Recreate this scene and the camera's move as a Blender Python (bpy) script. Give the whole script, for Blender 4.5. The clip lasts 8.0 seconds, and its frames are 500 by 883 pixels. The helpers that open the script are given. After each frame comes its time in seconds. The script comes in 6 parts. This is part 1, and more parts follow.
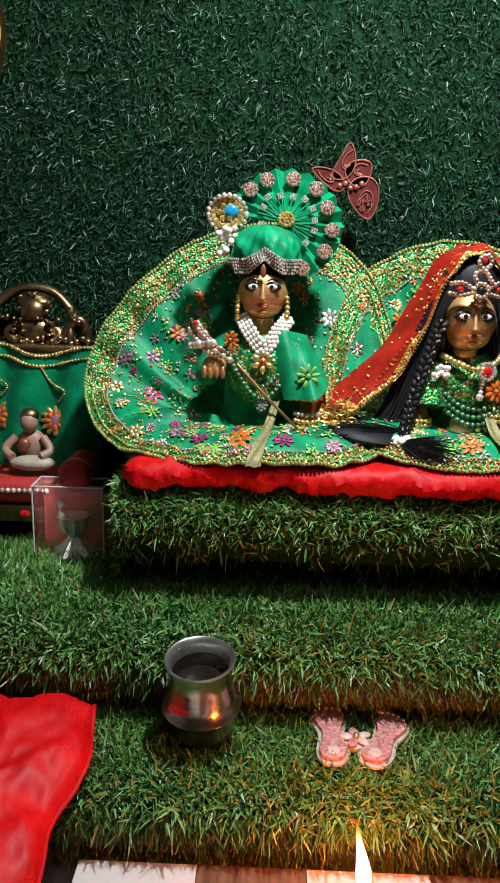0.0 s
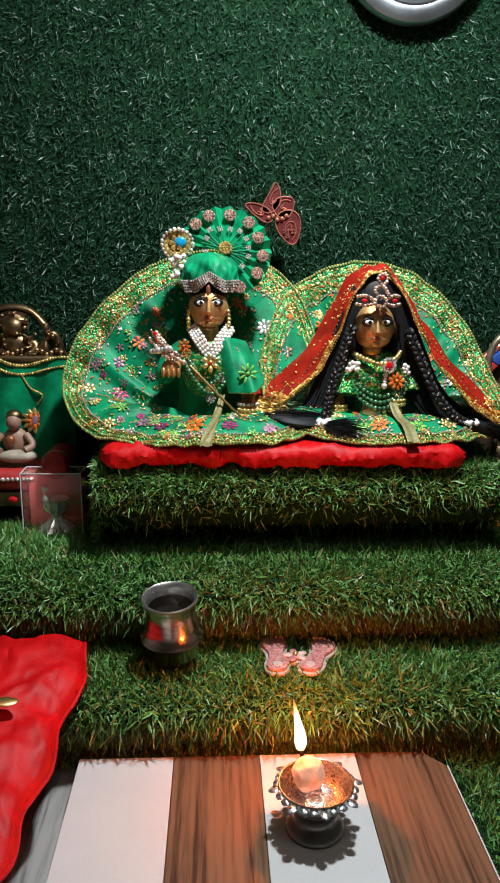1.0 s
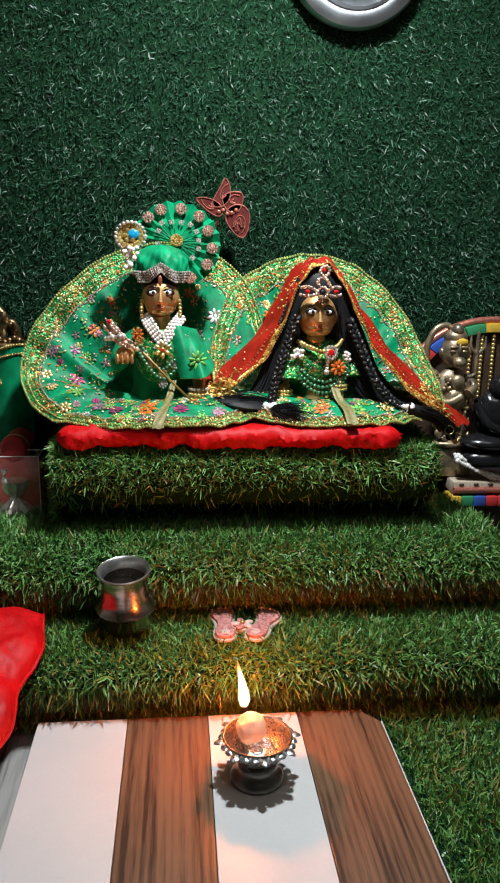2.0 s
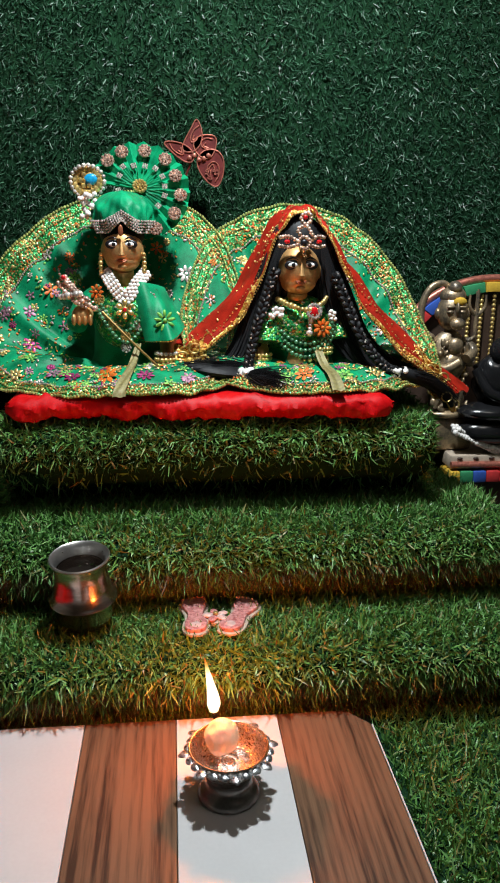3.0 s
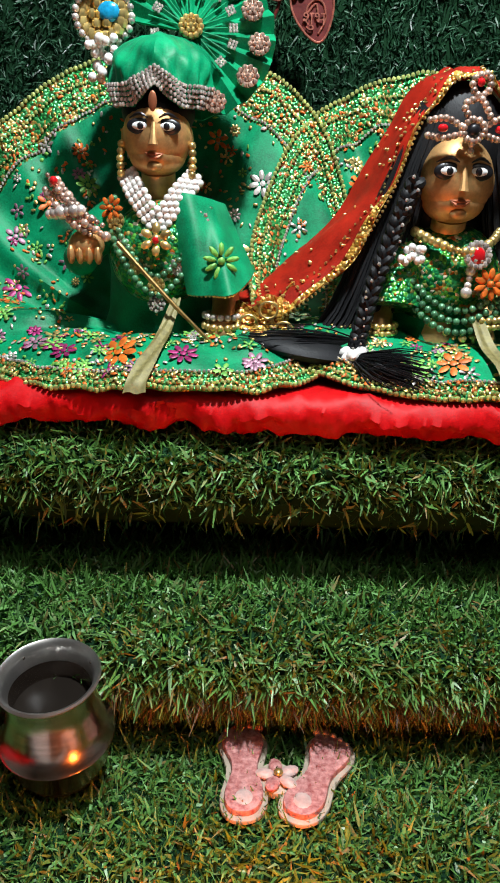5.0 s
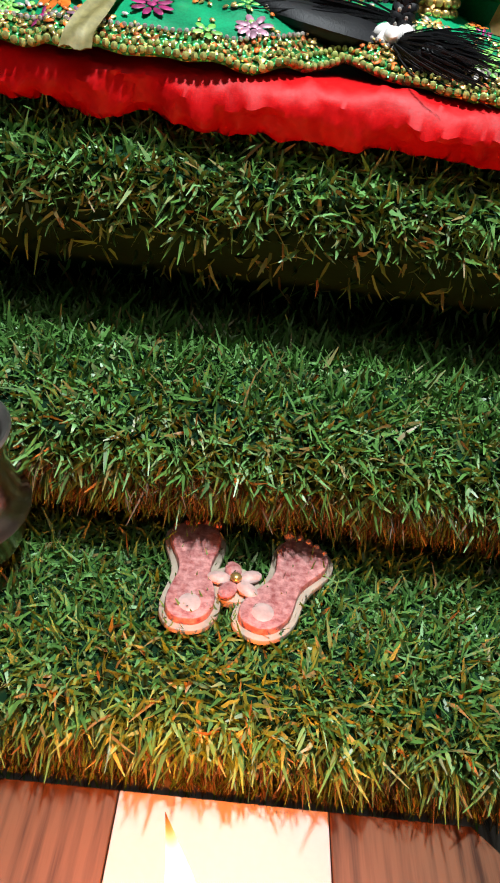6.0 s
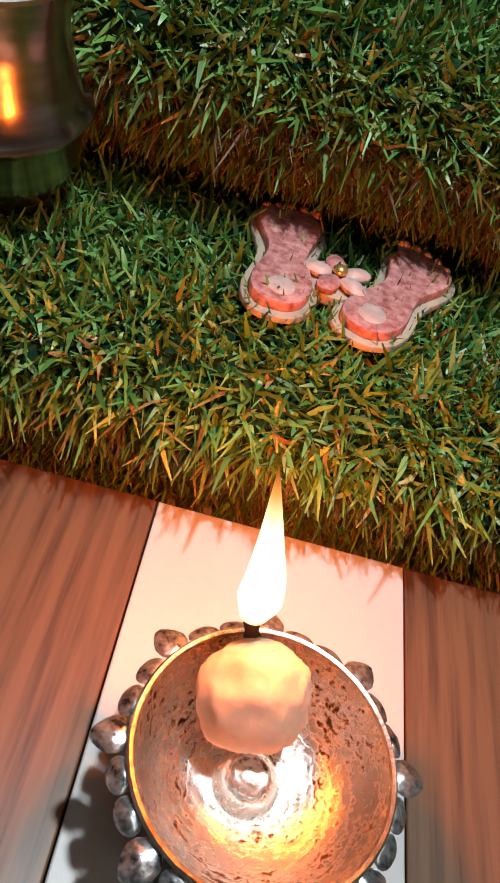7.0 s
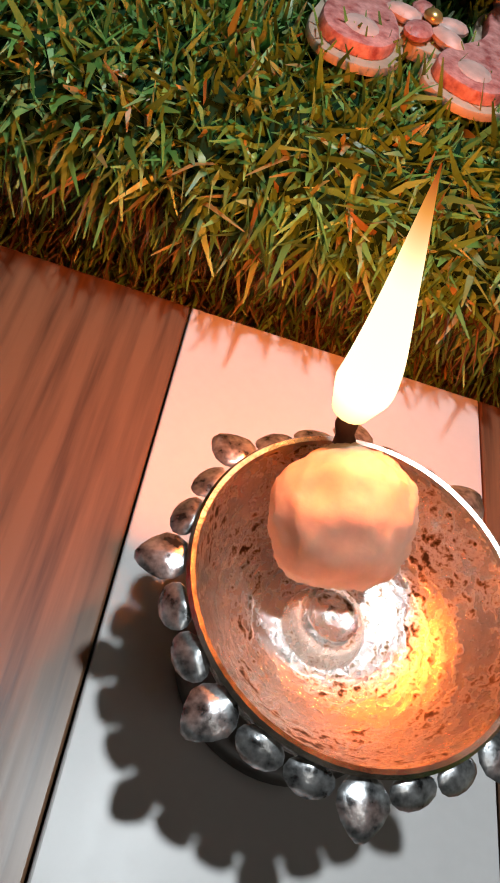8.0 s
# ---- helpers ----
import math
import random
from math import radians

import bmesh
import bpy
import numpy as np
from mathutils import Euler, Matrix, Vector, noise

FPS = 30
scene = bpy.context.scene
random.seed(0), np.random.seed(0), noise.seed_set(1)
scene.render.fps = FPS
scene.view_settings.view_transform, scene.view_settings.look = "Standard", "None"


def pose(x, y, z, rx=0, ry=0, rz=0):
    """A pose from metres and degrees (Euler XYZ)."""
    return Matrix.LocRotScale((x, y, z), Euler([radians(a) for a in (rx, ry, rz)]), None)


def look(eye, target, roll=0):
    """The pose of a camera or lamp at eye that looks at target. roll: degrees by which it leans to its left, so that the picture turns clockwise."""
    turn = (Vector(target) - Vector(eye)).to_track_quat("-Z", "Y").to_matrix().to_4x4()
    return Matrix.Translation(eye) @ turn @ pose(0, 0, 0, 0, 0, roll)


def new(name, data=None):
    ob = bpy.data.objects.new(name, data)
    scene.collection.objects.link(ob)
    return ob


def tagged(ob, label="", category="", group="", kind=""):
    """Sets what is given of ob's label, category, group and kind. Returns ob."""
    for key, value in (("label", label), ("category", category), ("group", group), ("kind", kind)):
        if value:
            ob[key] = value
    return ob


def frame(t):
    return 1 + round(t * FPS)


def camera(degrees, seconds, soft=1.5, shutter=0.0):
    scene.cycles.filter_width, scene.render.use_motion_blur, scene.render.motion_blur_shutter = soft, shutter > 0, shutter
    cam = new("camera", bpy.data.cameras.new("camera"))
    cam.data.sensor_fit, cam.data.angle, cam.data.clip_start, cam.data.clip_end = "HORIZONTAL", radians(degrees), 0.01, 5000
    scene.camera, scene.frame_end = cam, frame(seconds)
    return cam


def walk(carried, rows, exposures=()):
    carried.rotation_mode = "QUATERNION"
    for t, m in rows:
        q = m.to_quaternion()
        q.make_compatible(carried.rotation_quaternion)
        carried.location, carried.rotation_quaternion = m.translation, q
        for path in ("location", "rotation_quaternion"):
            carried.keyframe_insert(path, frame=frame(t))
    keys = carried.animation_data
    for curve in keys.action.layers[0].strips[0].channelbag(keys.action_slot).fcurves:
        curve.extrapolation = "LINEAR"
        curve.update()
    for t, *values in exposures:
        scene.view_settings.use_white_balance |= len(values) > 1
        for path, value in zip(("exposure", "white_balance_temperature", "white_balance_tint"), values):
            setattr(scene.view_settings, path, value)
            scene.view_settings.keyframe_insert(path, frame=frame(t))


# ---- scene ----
cam = camera(36.4, 8.0, soft=1.8)
PATH = [
    (0, (0.004, -0.08, 0.467), (-0.042, 1.856, -0.031), 1.5),
    (0.5, (-0.009, -0.194, 0.472), (0.059, 1.751, 0.009), 0.4),
    (1, (0.004, -0.252, 0.479), (0.091, 1.691, 0.014), 0.3),
    (1.5, (0.018, -0.29, 0.49), (0.14, 1.651, 0.022), 0.4),
    (2, (0.018, -0.306, 0.481), (0.2, 1.625, -0.005), 0.8),
    (2.2, (0.031, -0.295, 0.467), (0.218, 1.635, -0.023), 0.6),
    (3.5, (0.053, -0.154, 0.442), (0.249, 1.756, -0.117), 0.4),
    (4, (0.06, -0.084, 0.435), (0.195, 1.829, -0.134), 0.7),
    (4.2, (0.058, -0.052, 0.427), (0.169, 1.862, -0.14), 0.9),
    (5.3, (0.064, 0.173, 0.406), (0.042, 1.995, -0.418), 2.5),
    (5.5, (0.066, 0.189, 0.384), (0.052, 1.972, -0.524), 3.5),
    (6, (0.074, 0.211, 0.324), (0.135, 1.886, -0.768), 7.9),
    (6.5, (0.061, 0.232, 0.26), (0.191, 1.799, -0.976), 14.5),
    (7, (0.051, 0.231, 0.218), (0.194, 1.654, -1.18), 19.6),
    (7.5, (0.045, 0.234, 0.175), (0.264, 1.526, -1.336), 25.9),
    (8, (0.041, 0.242, 0.161), (0.319, 1.459, -1.402), 27.0),
]
EXPOSURE = [(0, 0.0), (0.5, 0.0), (1.0, -0.1), (2.0, 0.0), (3.3, -0.12), (4.2, -0.15), (5.3, 0.1), (6.0, 0.15), (6.5, -0.25), (7.0, -0.35), (7.5, -0.45), (8.0, -0.65)]
walk(cam, [(t, look(eye, target, roll)) for t, eye, target, roll in PATH], EXPOSURE)

# ---- light ----
world = bpy.data.worlds.new("world")
world.use_nodes = True
world.node_tree.nodes["Background"].inputs[0].default_value = (0.55, 0.6, 0.7, 1)
world.node_tree.nodes["Background"].inputs[1].default_value = 0.02
scene.world = world


def area_lamp(name, eye, target, size, watts, colour):
    data = bpy.data.lights.new(name, "AREA")
    data.shape, data.size, data.energy, data.color = "DISK", size, watts, colour
    ob = new(name, data)
    ob.matrix_world = look(eye, target)
    return ob


KEY = area_lamp("shrine_lamp_light", (0.16, 0.43, 1.07), (0.11, 0.52, 0.1), 0.06, 13.6, (0.88, 0.96, 1.0))
ROOM = area_lamp("ceiling_lamp_light", (0.35, -0.5, 1.95), (0.1, 0.5, 0.2), 0.5, 3.0, (1.0, 0.95, 0.88))
fl = bpy.data.lights.new("flame_light", "POINT")
fl.energy, fl.color, fl.shadow_soft_size = 1.9, (1.0, 0.19, 0.020), 0.007
new("flame_light", fl).location = (0.074, 0.338, 0.088)

# ---- materials ----


def mat(name, base, rough=0.5, metal=0.0, var=0.25, scale=30.0, fine=400.0, bump=0.15, island=0.0, hue=None,
        sheen=0.0, coat=0.0, spec=0.5, transmission=0.0, stretch=(1, 1, 1), alpha=1.0, glitter=0.0, emit=0.0, dist=0.0005):
    """Base colour broken at two scales, a fine relief, optional spread between loose pieces."""
    m = bpy.data.materials.new(name)
    m.use_nodes = True
    nt = m.node_tree
    n, l = nt.nodes, nt.links
    b = n["Principled BSDF"]
    tc, mp = n.new("ShaderNodeTexCoord"), n.new("ShaderNodeMapping")
    mp.inputs["Scale"].default_value = stretch
    l.new(tc.outputs["Object"], mp.inputs[0])
    big, small = n.new("ShaderNodeTexNoise"), n.new("ShaderNodeTexNoise")
    for t, sc, d in ((big, scale, 4), (small, fine, 3)):
        t.inputs["Scale"].default_value, t.inputs["Detail"].default_value = sc, d
        l.new(mp.outputs[0], t.inputs["Vector"])
    add = n.new("ShaderNodeMath")
    add.operation = "MULTIPLY_ADD"
    l.new(small.outputs[0], add.inputs[0])
    add.inputs[1].default_value = 0.45
    l.new(big.outputs[0], add.inputs[2])
    ramp = n.new("ShaderNodeValToRGB")
    e = ramp.color_ramp.elements
    dark = [c * (1 - var) for c in base]
    light = [min(1, c * (1 + var)) for c in (hue or base)]
    e[0].position, e[0].color = 0.5, (*dark, 1)
    e[1].position, e[1].color = 0.95, (*light, 1)
    l.new(add.outputs[0], ramp.inputs[0])
    out = ramp.outputs[0]
    if island:
        geo, hsv, mr = n.new("ShaderNodeNewGeometry"), n.new("ShaderNodeHueSaturation"), n.new("ShaderNodeMapRange")
        mr.inputs["To Min"].default_value, mr.inputs["To Max"].default_value = 1 - island, 1 + island
        inf, sm, fr = n.new("ShaderNodeObjectInfo"), n.new("ShaderNodeMath"), n.new("ShaderNodeMath")
        fr.operation = "FRACT"
        l.new(geo.outputs["Random Per Island"], sm.inputs[0])
        l.new(inf.outputs["Random"], sm.inputs[1])
        l.new(sm.outputs[0], fr.inputs[0])
        l.new(fr.outputs[0], mr.inputs[0])
        l.new(mr.outputs[0], hsv.inputs["Value"])
        l.new(out, hsv.inputs["Color"])
        out = hsv.outputs[0]
    l.new(out, b.inputs["Base Color"])
    rr = n.new("ShaderNodeMapRange")
    rr.inputs["To Min"].default_value, rr.inputs["To Max"].default_value = rough * 0.8, min(1, rough * 1.25)
    l.new(add.outputs[0], rr.inputs[0])
    l.new(rr.outputs[0], b.inputs["Roughness"])
    b.inputs["Metallic"].default_value = metal
    b.inputs["Specular IOR Level"].default_value = spec
    b.inputs["Sheen Weight"].default_value = sheen
    b.inputs["Coat Weight"].default_value = coat
    b.inputs["Transmission Weight"].default_value = transmission
    b.inputs["Alpha"].default_value = alpha
    if emit:
        b.inputs["Emission Color"].default_value = (*base, 1)
        b.inputs["Emission Strength"].default_value = emit
    bp = n.new("ShaderNodeBump")
    bp.inputs["Strength"].default_value, bp.inputs["Distance"].default_value = bump, dist
    l.new(add.outputs[0], bp.inputs["Height"])
    l.new(bp.outputs[0], b.inputs["Normal"])
    return m


def grass_mat(name, stops, rough=0.42):
    m = bpy.data.materials.new(name)
    m.use_nodes = True
    n, l = m.node_tree.nodes, m.node_tree.links
    b = n["Principled BSDF"]
    geo, ramp = n.new("ShaderNodeNewGeometry"), n.new("ShaderNodeValToRGB")
    e = ramp.color_ramp.elements
    while len(e) < len(stops):
        e.new(0.5)
    for k, (p, c) in enumerate(stops):
        e[k].position, e[k].color = p, (*c, 1)
    l.new(geo.outputs["Random Per Island"], ramp.inputs[0])
    l.new(ramp.outputs[0], b.inputs["Base Color"])
    b.inputs["Roughness"].default_value = rough
    b.inputs["Specular IOR Level"].default_value = 0.55
    return m


def wood_mat(name, dark, light, rough, along=(1, 0.05, 1), rings=60.0, distort=3.2):
    """Wood: long bands bent by noise, with fine pores along the grain."""
    m = bpy.data.materials.new(name)
    m.use_nodes = True
    n, l = m.node_tree.nodes, m.node_tree.links
    b = n["Principled BSDF"]
    tc, mp, inf, va = n.new("ShaderNodeTexCoord"), n.new("ShaderNodeMapping"), n.new("ShaderNodeObjectInfo"), n.new("ShaderNodeVectorMath")
    mp.inputs["Scale"].default_value = along
    va.operation = "ADD"
    l.new(tc.outputs["Object"], va.inputs[0])
    l.new(inf.outputs["Random"], va.inputs[1])
    l.new(va.outputs[0], mp.inputs[0])
    wv, ns, pores = n.new("ShaderNodeTexWave"), n.new("ShaderNodeTexNoise"), n.new("ShaderNodeTexNoise")
    wv.wave_type, wv.rings_direction = "RINGS", "SPHERICAL"
    wv.inputs["Scale"].default_value, wv.inputs["Distortion"].default_value = rings, distort
    wv.inputs["Detail"].default_value, wv.inputs["Detail Scale"].default_value = 3, 1.5
    ns.inputs["Scale"].default_value = 85
    pores.inputs["Scale"].default_value, pores.inputs["Detail"].default_value = 560, 5
    for t in (wv, ns, pores):
        l.new(mp.outputs[0], t.inputs["Vector"])
    m1, m2 = n.new("ShaderNodeMath"), n.new("ShaderNodeMath")
    m1.operation = m2.operation = "MULTIPLY_ADD"
    l.new(wv.outputs["Fac"], m1.inputs[0])
    m1.inputs[1].default_value = 0.16
    l.new(ns.outputs[0], m1.inputs[2])
    l.new(pores.outputs[0], m2.inputs[0])
    m2.inputs[1].default_value = 0.55
    l.new(m1.outputs[0], m2.inputs[2])
    ramp = n.new("ShaderNodeValToRGB")
    e = ramp.color_ramp.elements
    e[0].position, e[0].color = 0.62, (*dark, 1)
    e[1].position, e[1].color = 0.98, (*light, 1)
    e.new(0.80).color = (*[0.35 * d + 0.65 * c for d, c in zip(dark, light)], 1)
    l.new(m2.outputs[0], ramp.inputs[0])
    l.new(ramp.outputs[0], b.inputs["Base Color"])
    b.inputs["Roughness"].default_value = rough
    bp = n.new("ShaderNodeBump")
    bp.inputs["Strength"].default_value, bp.inputs["Distance"].default_value = 0.12, 0.0004
    l.new(m2.outputs[0], bp.inputs["Height"])
    l.new(bp.outputs[0], b.inputs["Normal"])
    return m


def soot_silver():
    """Worn silver: turned scratches round the axis, burnt brown flecks and sooty patches."""
    m = bpy.data.materials.new("soot-stained silver")
    m.use_nodes = True
    n, l = m.node_tree.nodes, m.node_tree.links
    b = n["Principled BSDF"]
    tc, rings, flecks, patch = n.new("ShaderNodeTexCoord"), n.new("ShaderNodeTexWave"), n.new("ShaderNodeTexNoise"), n.new("ShaderNodeTexNoise")
    rings.wave_type, rings.rings_direction = "RINGS", "Z"
    for t, values in ((rings, (("Scale", 160), ("Distortion", 7), ("Detail", 4), ("Detail Scale", 2.2))), (flecks, (("Scale", 420), ("Detail", 6), ("Roughness", 0.7))), (patch, (("Scale", 75), ("Detail", 4)))):
        for key, value in values:
            t.inputs[key].default_value = value
        l.new(tc.outputs["Object"], t.inputs["Vector"])
    a1, a2 = n.new("ShaderNodeMath"), n.new("ShaderNodeMath")
    a1.operation = a2.operation = "MULTIPLY_ADD"
    l.new(rings.outputs["Fac"], a1.inputs[0])
    a1.inputs[1].default_value = 0.16
    l.new(flecks.outputs[0], a1.inputs[2])
    l.new(patch.outputs[0], a2.inputs[0])
    a2.inputs[1].default_value = 0.75
    l.new(a1.outputs[0], a2.inputs[2])
    ramp = n.new("ShaderNodeValToRGB")
    e = ramp.color_ramp.elements
    e[0].position, e[0].color = 0.70, (0.05, 0.025, 0.012, 1)
    e[1].position, e[1].color = 1.12 / 1.2, (0.72, 0.68, 0.64, 1)
    for p, c in ((0.79, (0.30, 0.19, 0.11, 1)), (0.84, (0.58, 0.53, 0.48, 1))):
        e.new(p).color = c
    l.new(a2.outputs[0], ramp.inputs[0])
    l.new(ramp.outputs[0], b.inputs["Base Color"])
    b.inputs["Metallic"].default_value = 1.0
    rough = n.new("ShaderNodeMapRange")
    for key, value in (("From Min", 0.7), ("From Max", 1.0), ("To Min", 0.5), ("To Max", 0.22)):
        rough.inputs[key].default_value = value
    l.new(a2.outputs[0], rough.inputs[0])
    l.new(rough.outputs[0], b.inputs["Roughness"])
    bp = n.new("ShaderNodeBump")
    bp.inputs["Strength"].default_value, bp.inputs["Distance"].default_value = 0.5, 0.0006
    l.new(a1.outputs[0], bp.inputs["Height"])
    l.new(bp.outputs[0], b.inputs["Normal"])
    return m


def flame_mat():
    """A candle flame: white-hot low and in the middle, orange towards the tip, in the flame's own height."""
    m = bpy.data.materials.new("flame")
    m.use_nodes = True
    n, l = m.node_tree.nodes, m.node_tree.links
    n.remove(n["Principled BSDF"])
    em, tc, sep, ramp, st = n.new("ShaderNodeEmission"), n.new("ShaderNodeTexCoord"), n.new("ShaderNodeSeparateXYZ"), n.new("ShaderNodeValToRGB"), n.new("ShaderNodeMapRange")
    l.new(tc.outputs["Generated"], sep.inputs[0])
    l.new(sep.outputs["Z"], ramp.inputs[0])
    e = ramp.color_ramp.elements
    e[0].position, e[0].color = 0.0, (1, 0.62, 0.25, 1)
    e[1].position, e[1].color = 1.0, (1, 0.16, 0.02, 1)
    for p, c in ((0.12, (1, 0.8, 0.5, 1)), (0.68, (1, 0.78, 0.45, 1)), (0.86, (1, 0.4, 0.08, 1))):
        x = e.new(p)
        x.color = c
    l.new(sep.outputs["Z"], st.inputs[0])
    st.inputs["From Min"].default_value, st.inputs["From Max"].default_value = 0.6, 1.0
    st.inputs["To Min"].default_value, st.inputs["To Max"].default_value = 3.2, 0.5
    l.new(ramp.outputs[0], em.inputs[0])
    l.new(st.outputs[0], em.inputs[1])
    l.new(em.outputs[0], n["Material Output"].inputs[0])
    return m


M_TURF = grass_mat("turf blades", [(0.0, (0.054, 0.13, 0.028)), (0.35, (0.088, 0.23, 0.046)), (0.7, (0.125, 0.31, 0.064)), (0.86, (0.20, 0.42, 0.15)), (0.95, (0.24, 0.24, 0.09)), (1.0, (0.26, 0.16, 0.05))])
M_WALLTURF = grass_mat("wall turf blades", [(0.0, (0.011, 0.042, 0.020)), (0.5, (0.017, 0.066, 0.032)), (0.85, (0.028, 0.094, 0.046)), (1.0, (0.06, 0.15, 0.085))], 0.45)
M_THATCH = grass_mat("dry thatch", [(0.0, (0.05, 0.03, 0.012)), (0.6, (0.11, 0.07, 0.025)), (1.0, (0.16, 0.12, 0.04))], 0.6)
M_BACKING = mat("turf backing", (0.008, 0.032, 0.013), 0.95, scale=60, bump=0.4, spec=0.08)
M_PAINT = mat("warm white wall paint", (0.7, 0.68, 0.62), 0.8, var=0.05, scale=3)
M_WHITE = mat("white laminate", (0.54, 0.525, 0.52), 0.34, var=0.05, scale=14, fine=300, bump=0.04)
M_OAK = wood_mat("brown oak laminate", (0.046, 0.020, 0.010), (0.175, 0.090, 0.047), 0.34)
M_GREYWOOD = wood_mat("grey oak floor", (0.09, 0.088, 0.085), (0.34, 0.33, 0.31), 0.45)
M_SILVER = soot_silver()
M_RIM = mat("bright scuffed steel", (0.50, 0.48, 0.46), 0.32, 0.95, var=0.12, scale=90, fine=900, bump=0.06)
# Steel of the lamp foot; the bowl's shade on it is put into the base colour.
M_SHADED_STEEL = mat("dark steel with shade", (0.16, 0.15, 0.14), 0.3, 0.9, var=0.3, scale=90, bump=0.2)
M_POT = mat("dull worn steel", (0.40, 0.34, 0.30), 0.2, 1.0, var=0.25, scale=50, fine=900, bump=0.08, stretch=(1, 1, 6))
M_CHROME = mat("polished chrome", (0.55, 0.57, 0.60), 0.30, 1.0, var=0.08, bump=0.03)
M_BRASS = mat("worn brass", (0.62, 0.38, 0.14), 0.3, 1.0, var=0.35, scale=50, fine=500, bump=0.2)
M_BRONZE = mat("dark antique bronze", (0.27, 0.175, 0.09), 0.36, 1.0, var=0.45, scale=70, fine=500, bump=0.4)
M_WAX = mat("cream wax", (0.60, 0.45, 0.34), 0.55, var=0.10, scale=120, fine=600, bump=0.25)
M_WAX.node_tree.nodes["Principled BSDF"].inputs["Subsurface Weight"].default_value = 0.6
M_WAX.node_tree.nodes["Principled BSDF"].inputs["Subsurface Radius"].default_value = (1.0, 0.6, 0.35)
M_WAX.node_tree.nodes["Principled BSDF"].inputs["Subsurface Scale"].default_value = 0.008
M_WICK = mat("charred wick", (0.09, 0.032, 0.018), 0.9, scale=300)
M_RED = mat("red satin velvet", (0.50, 0.002, 0.004), 0.46, var=0.22, scale=34, fine=450, bump=0.5, spec=0.2)
M_FLAME = flame_mat()
M_WATER = mat("dark water", (0.012, 0.009, 0.007), 0.3, var=0.1, bump=0.05, spec=0.12)

# ---- makers ----
BASE = {}
SHIFT = Vector((0, 0, 0))  # where the group of things being built stands


def thing(name, base, label, category, group="", kind=""):
    ob = new(name)
    ob.empty_display_size = 0.02
    ob.location = Vector(base) + SHIFT
    BASE[ob] = Vector(base)
    return tagged(ob, label, category, group, kind)


def as_mesh(name, bm, materials, smooth):
    bmesh.ops.recalc_face_normals(bm, faces=bm.faces[:])
    me = bpy.data.meshes.new(name)
    bm.to_mesh(me)
    bm.free()
    for m in materials if isinstance(materials, (list, tuple)) else [materials]:
        me.materials.append(m)
    if smooth:
        me.shade_smooth()
        me.set_sharp_from_angle(angle=radians(42))
    return me


def part(name, bm, material, parent, label="", smooth=True, kind=""):
    """One mesh under a thing or a part; bm is in world metres."""
    base = BASE[parent]
    bmesh.ops.translate(bm, verts=bm.verts[:], vec=-base)
    ob = new(name, as_mesh(name, bm, material, smooth))
    ob.parent = parent
    BASE[ob] = base
    return tagged(ob, label, kind=kind)


def solo(name, bm, material, base, label, category, group="", kind="", smooth=True):
    bmesh.ops.translate(bm, verts=bm.verts[:], vec=-Vector(base))
    ob = new(name, as_mesh(name, bm, material, smooth))
    ob.location = Vector(base) + SHIFT
    BASE[ob] = Vector(base)
    return tagged(ob, label, category, group, kind)


def lathe(profile, centre, seg=40, bm=None, axis=None, wob=None):
    """A turned body from (radius, height) pairs about an upright axis, or about a given axis."""
    bm = bm or bmesh.new()
    q = Vector(axis).to_track_quat("Z", "Y").to_matrix() if axis else Matrix.Identity(3)
    c, rings = Vector(centre), []
    for r, z in profile:
        if r < 1e-6:
            rings.append([bm.verts.new(c + q @ Vector((0, 0, z)))])
        else:
            ring = []
            for k in range(seg):
                a = math.tau * k / seg
                rr = r * (wob(a, z) if wob else 1)
                ring.append(bm.verts.new(c + q @ Vector((rr * math.cos(a), rr * math.sin(a), z))))
            rings.append(ring)
    for a, b in zip(rings, rings[1:]):
        for k in range(seg):
            j = (k + 1) % seg
            vs = [a[k % len(a)], a[j % len(a)], b[j % len(b)], b[k % len(b)]]
            vs = list(dict.fromkeys(vs))
            if len(vs) > 2:
                bm.faces.new(vs)
    return bm


def box(x0, x1, y0, y1, z0, z1, bevel=0.0, bm=None, seg=2):
    one = bmesh.new()
    bmesh.ops.create_cube(one, size=1.0)
    bmesh.ops.scale(one, verts=one.verts[:], vec=(x1 - x0, y1 - y0, z1 - z0))
    bmesh.ops.translate(one, verts=one.verts[:], vec=((x0 + x1) / 2, (y0 + y1) / 2, (z0 + z1) / 2))
    if bevel:
        bmesh.ops.bevel(one, geom=one.edges[:], offset=bevel, segments=seg, profile=0.5, affect="EDGES")
    return join(bm, one) if bm else one


def join(bm, other, material=None):
    """Adds the mesh of other to bm."""
    table = {}
    for v in other.verts:
        table[v] = bm.verts.new(v.co)
    for f in other.faces:
        g = bm.faces.new([table[v] for v in f.verts])
        g.material_index = f.material_index if material is None else material
    other.free()
    return bm


def blob(centre, radii, bm=None, u=16, v=10, turn=None, material=0, warp=0.0, freq=30):
    one = bmesh.new()
    bmesh.ops.create_uvsphere(one, u_segments=u, v_segments=v, radius=1.0)
    for w in one.verts:
        if warp:
            w.co *= 1 + warp * noise.noise(w.co * freq + Vector(centre) * 70)
        w.co = Vector((w.co.x * radii[0], w.co.y * radii[1], w.co.z * radii[2]))
        if turn:
            w.co = Euler([radians(a) for a in turn]).to_matrix() @ w.co
        w.co += Vector(centre)
    return join(bm or bmesh.new(), one, material)


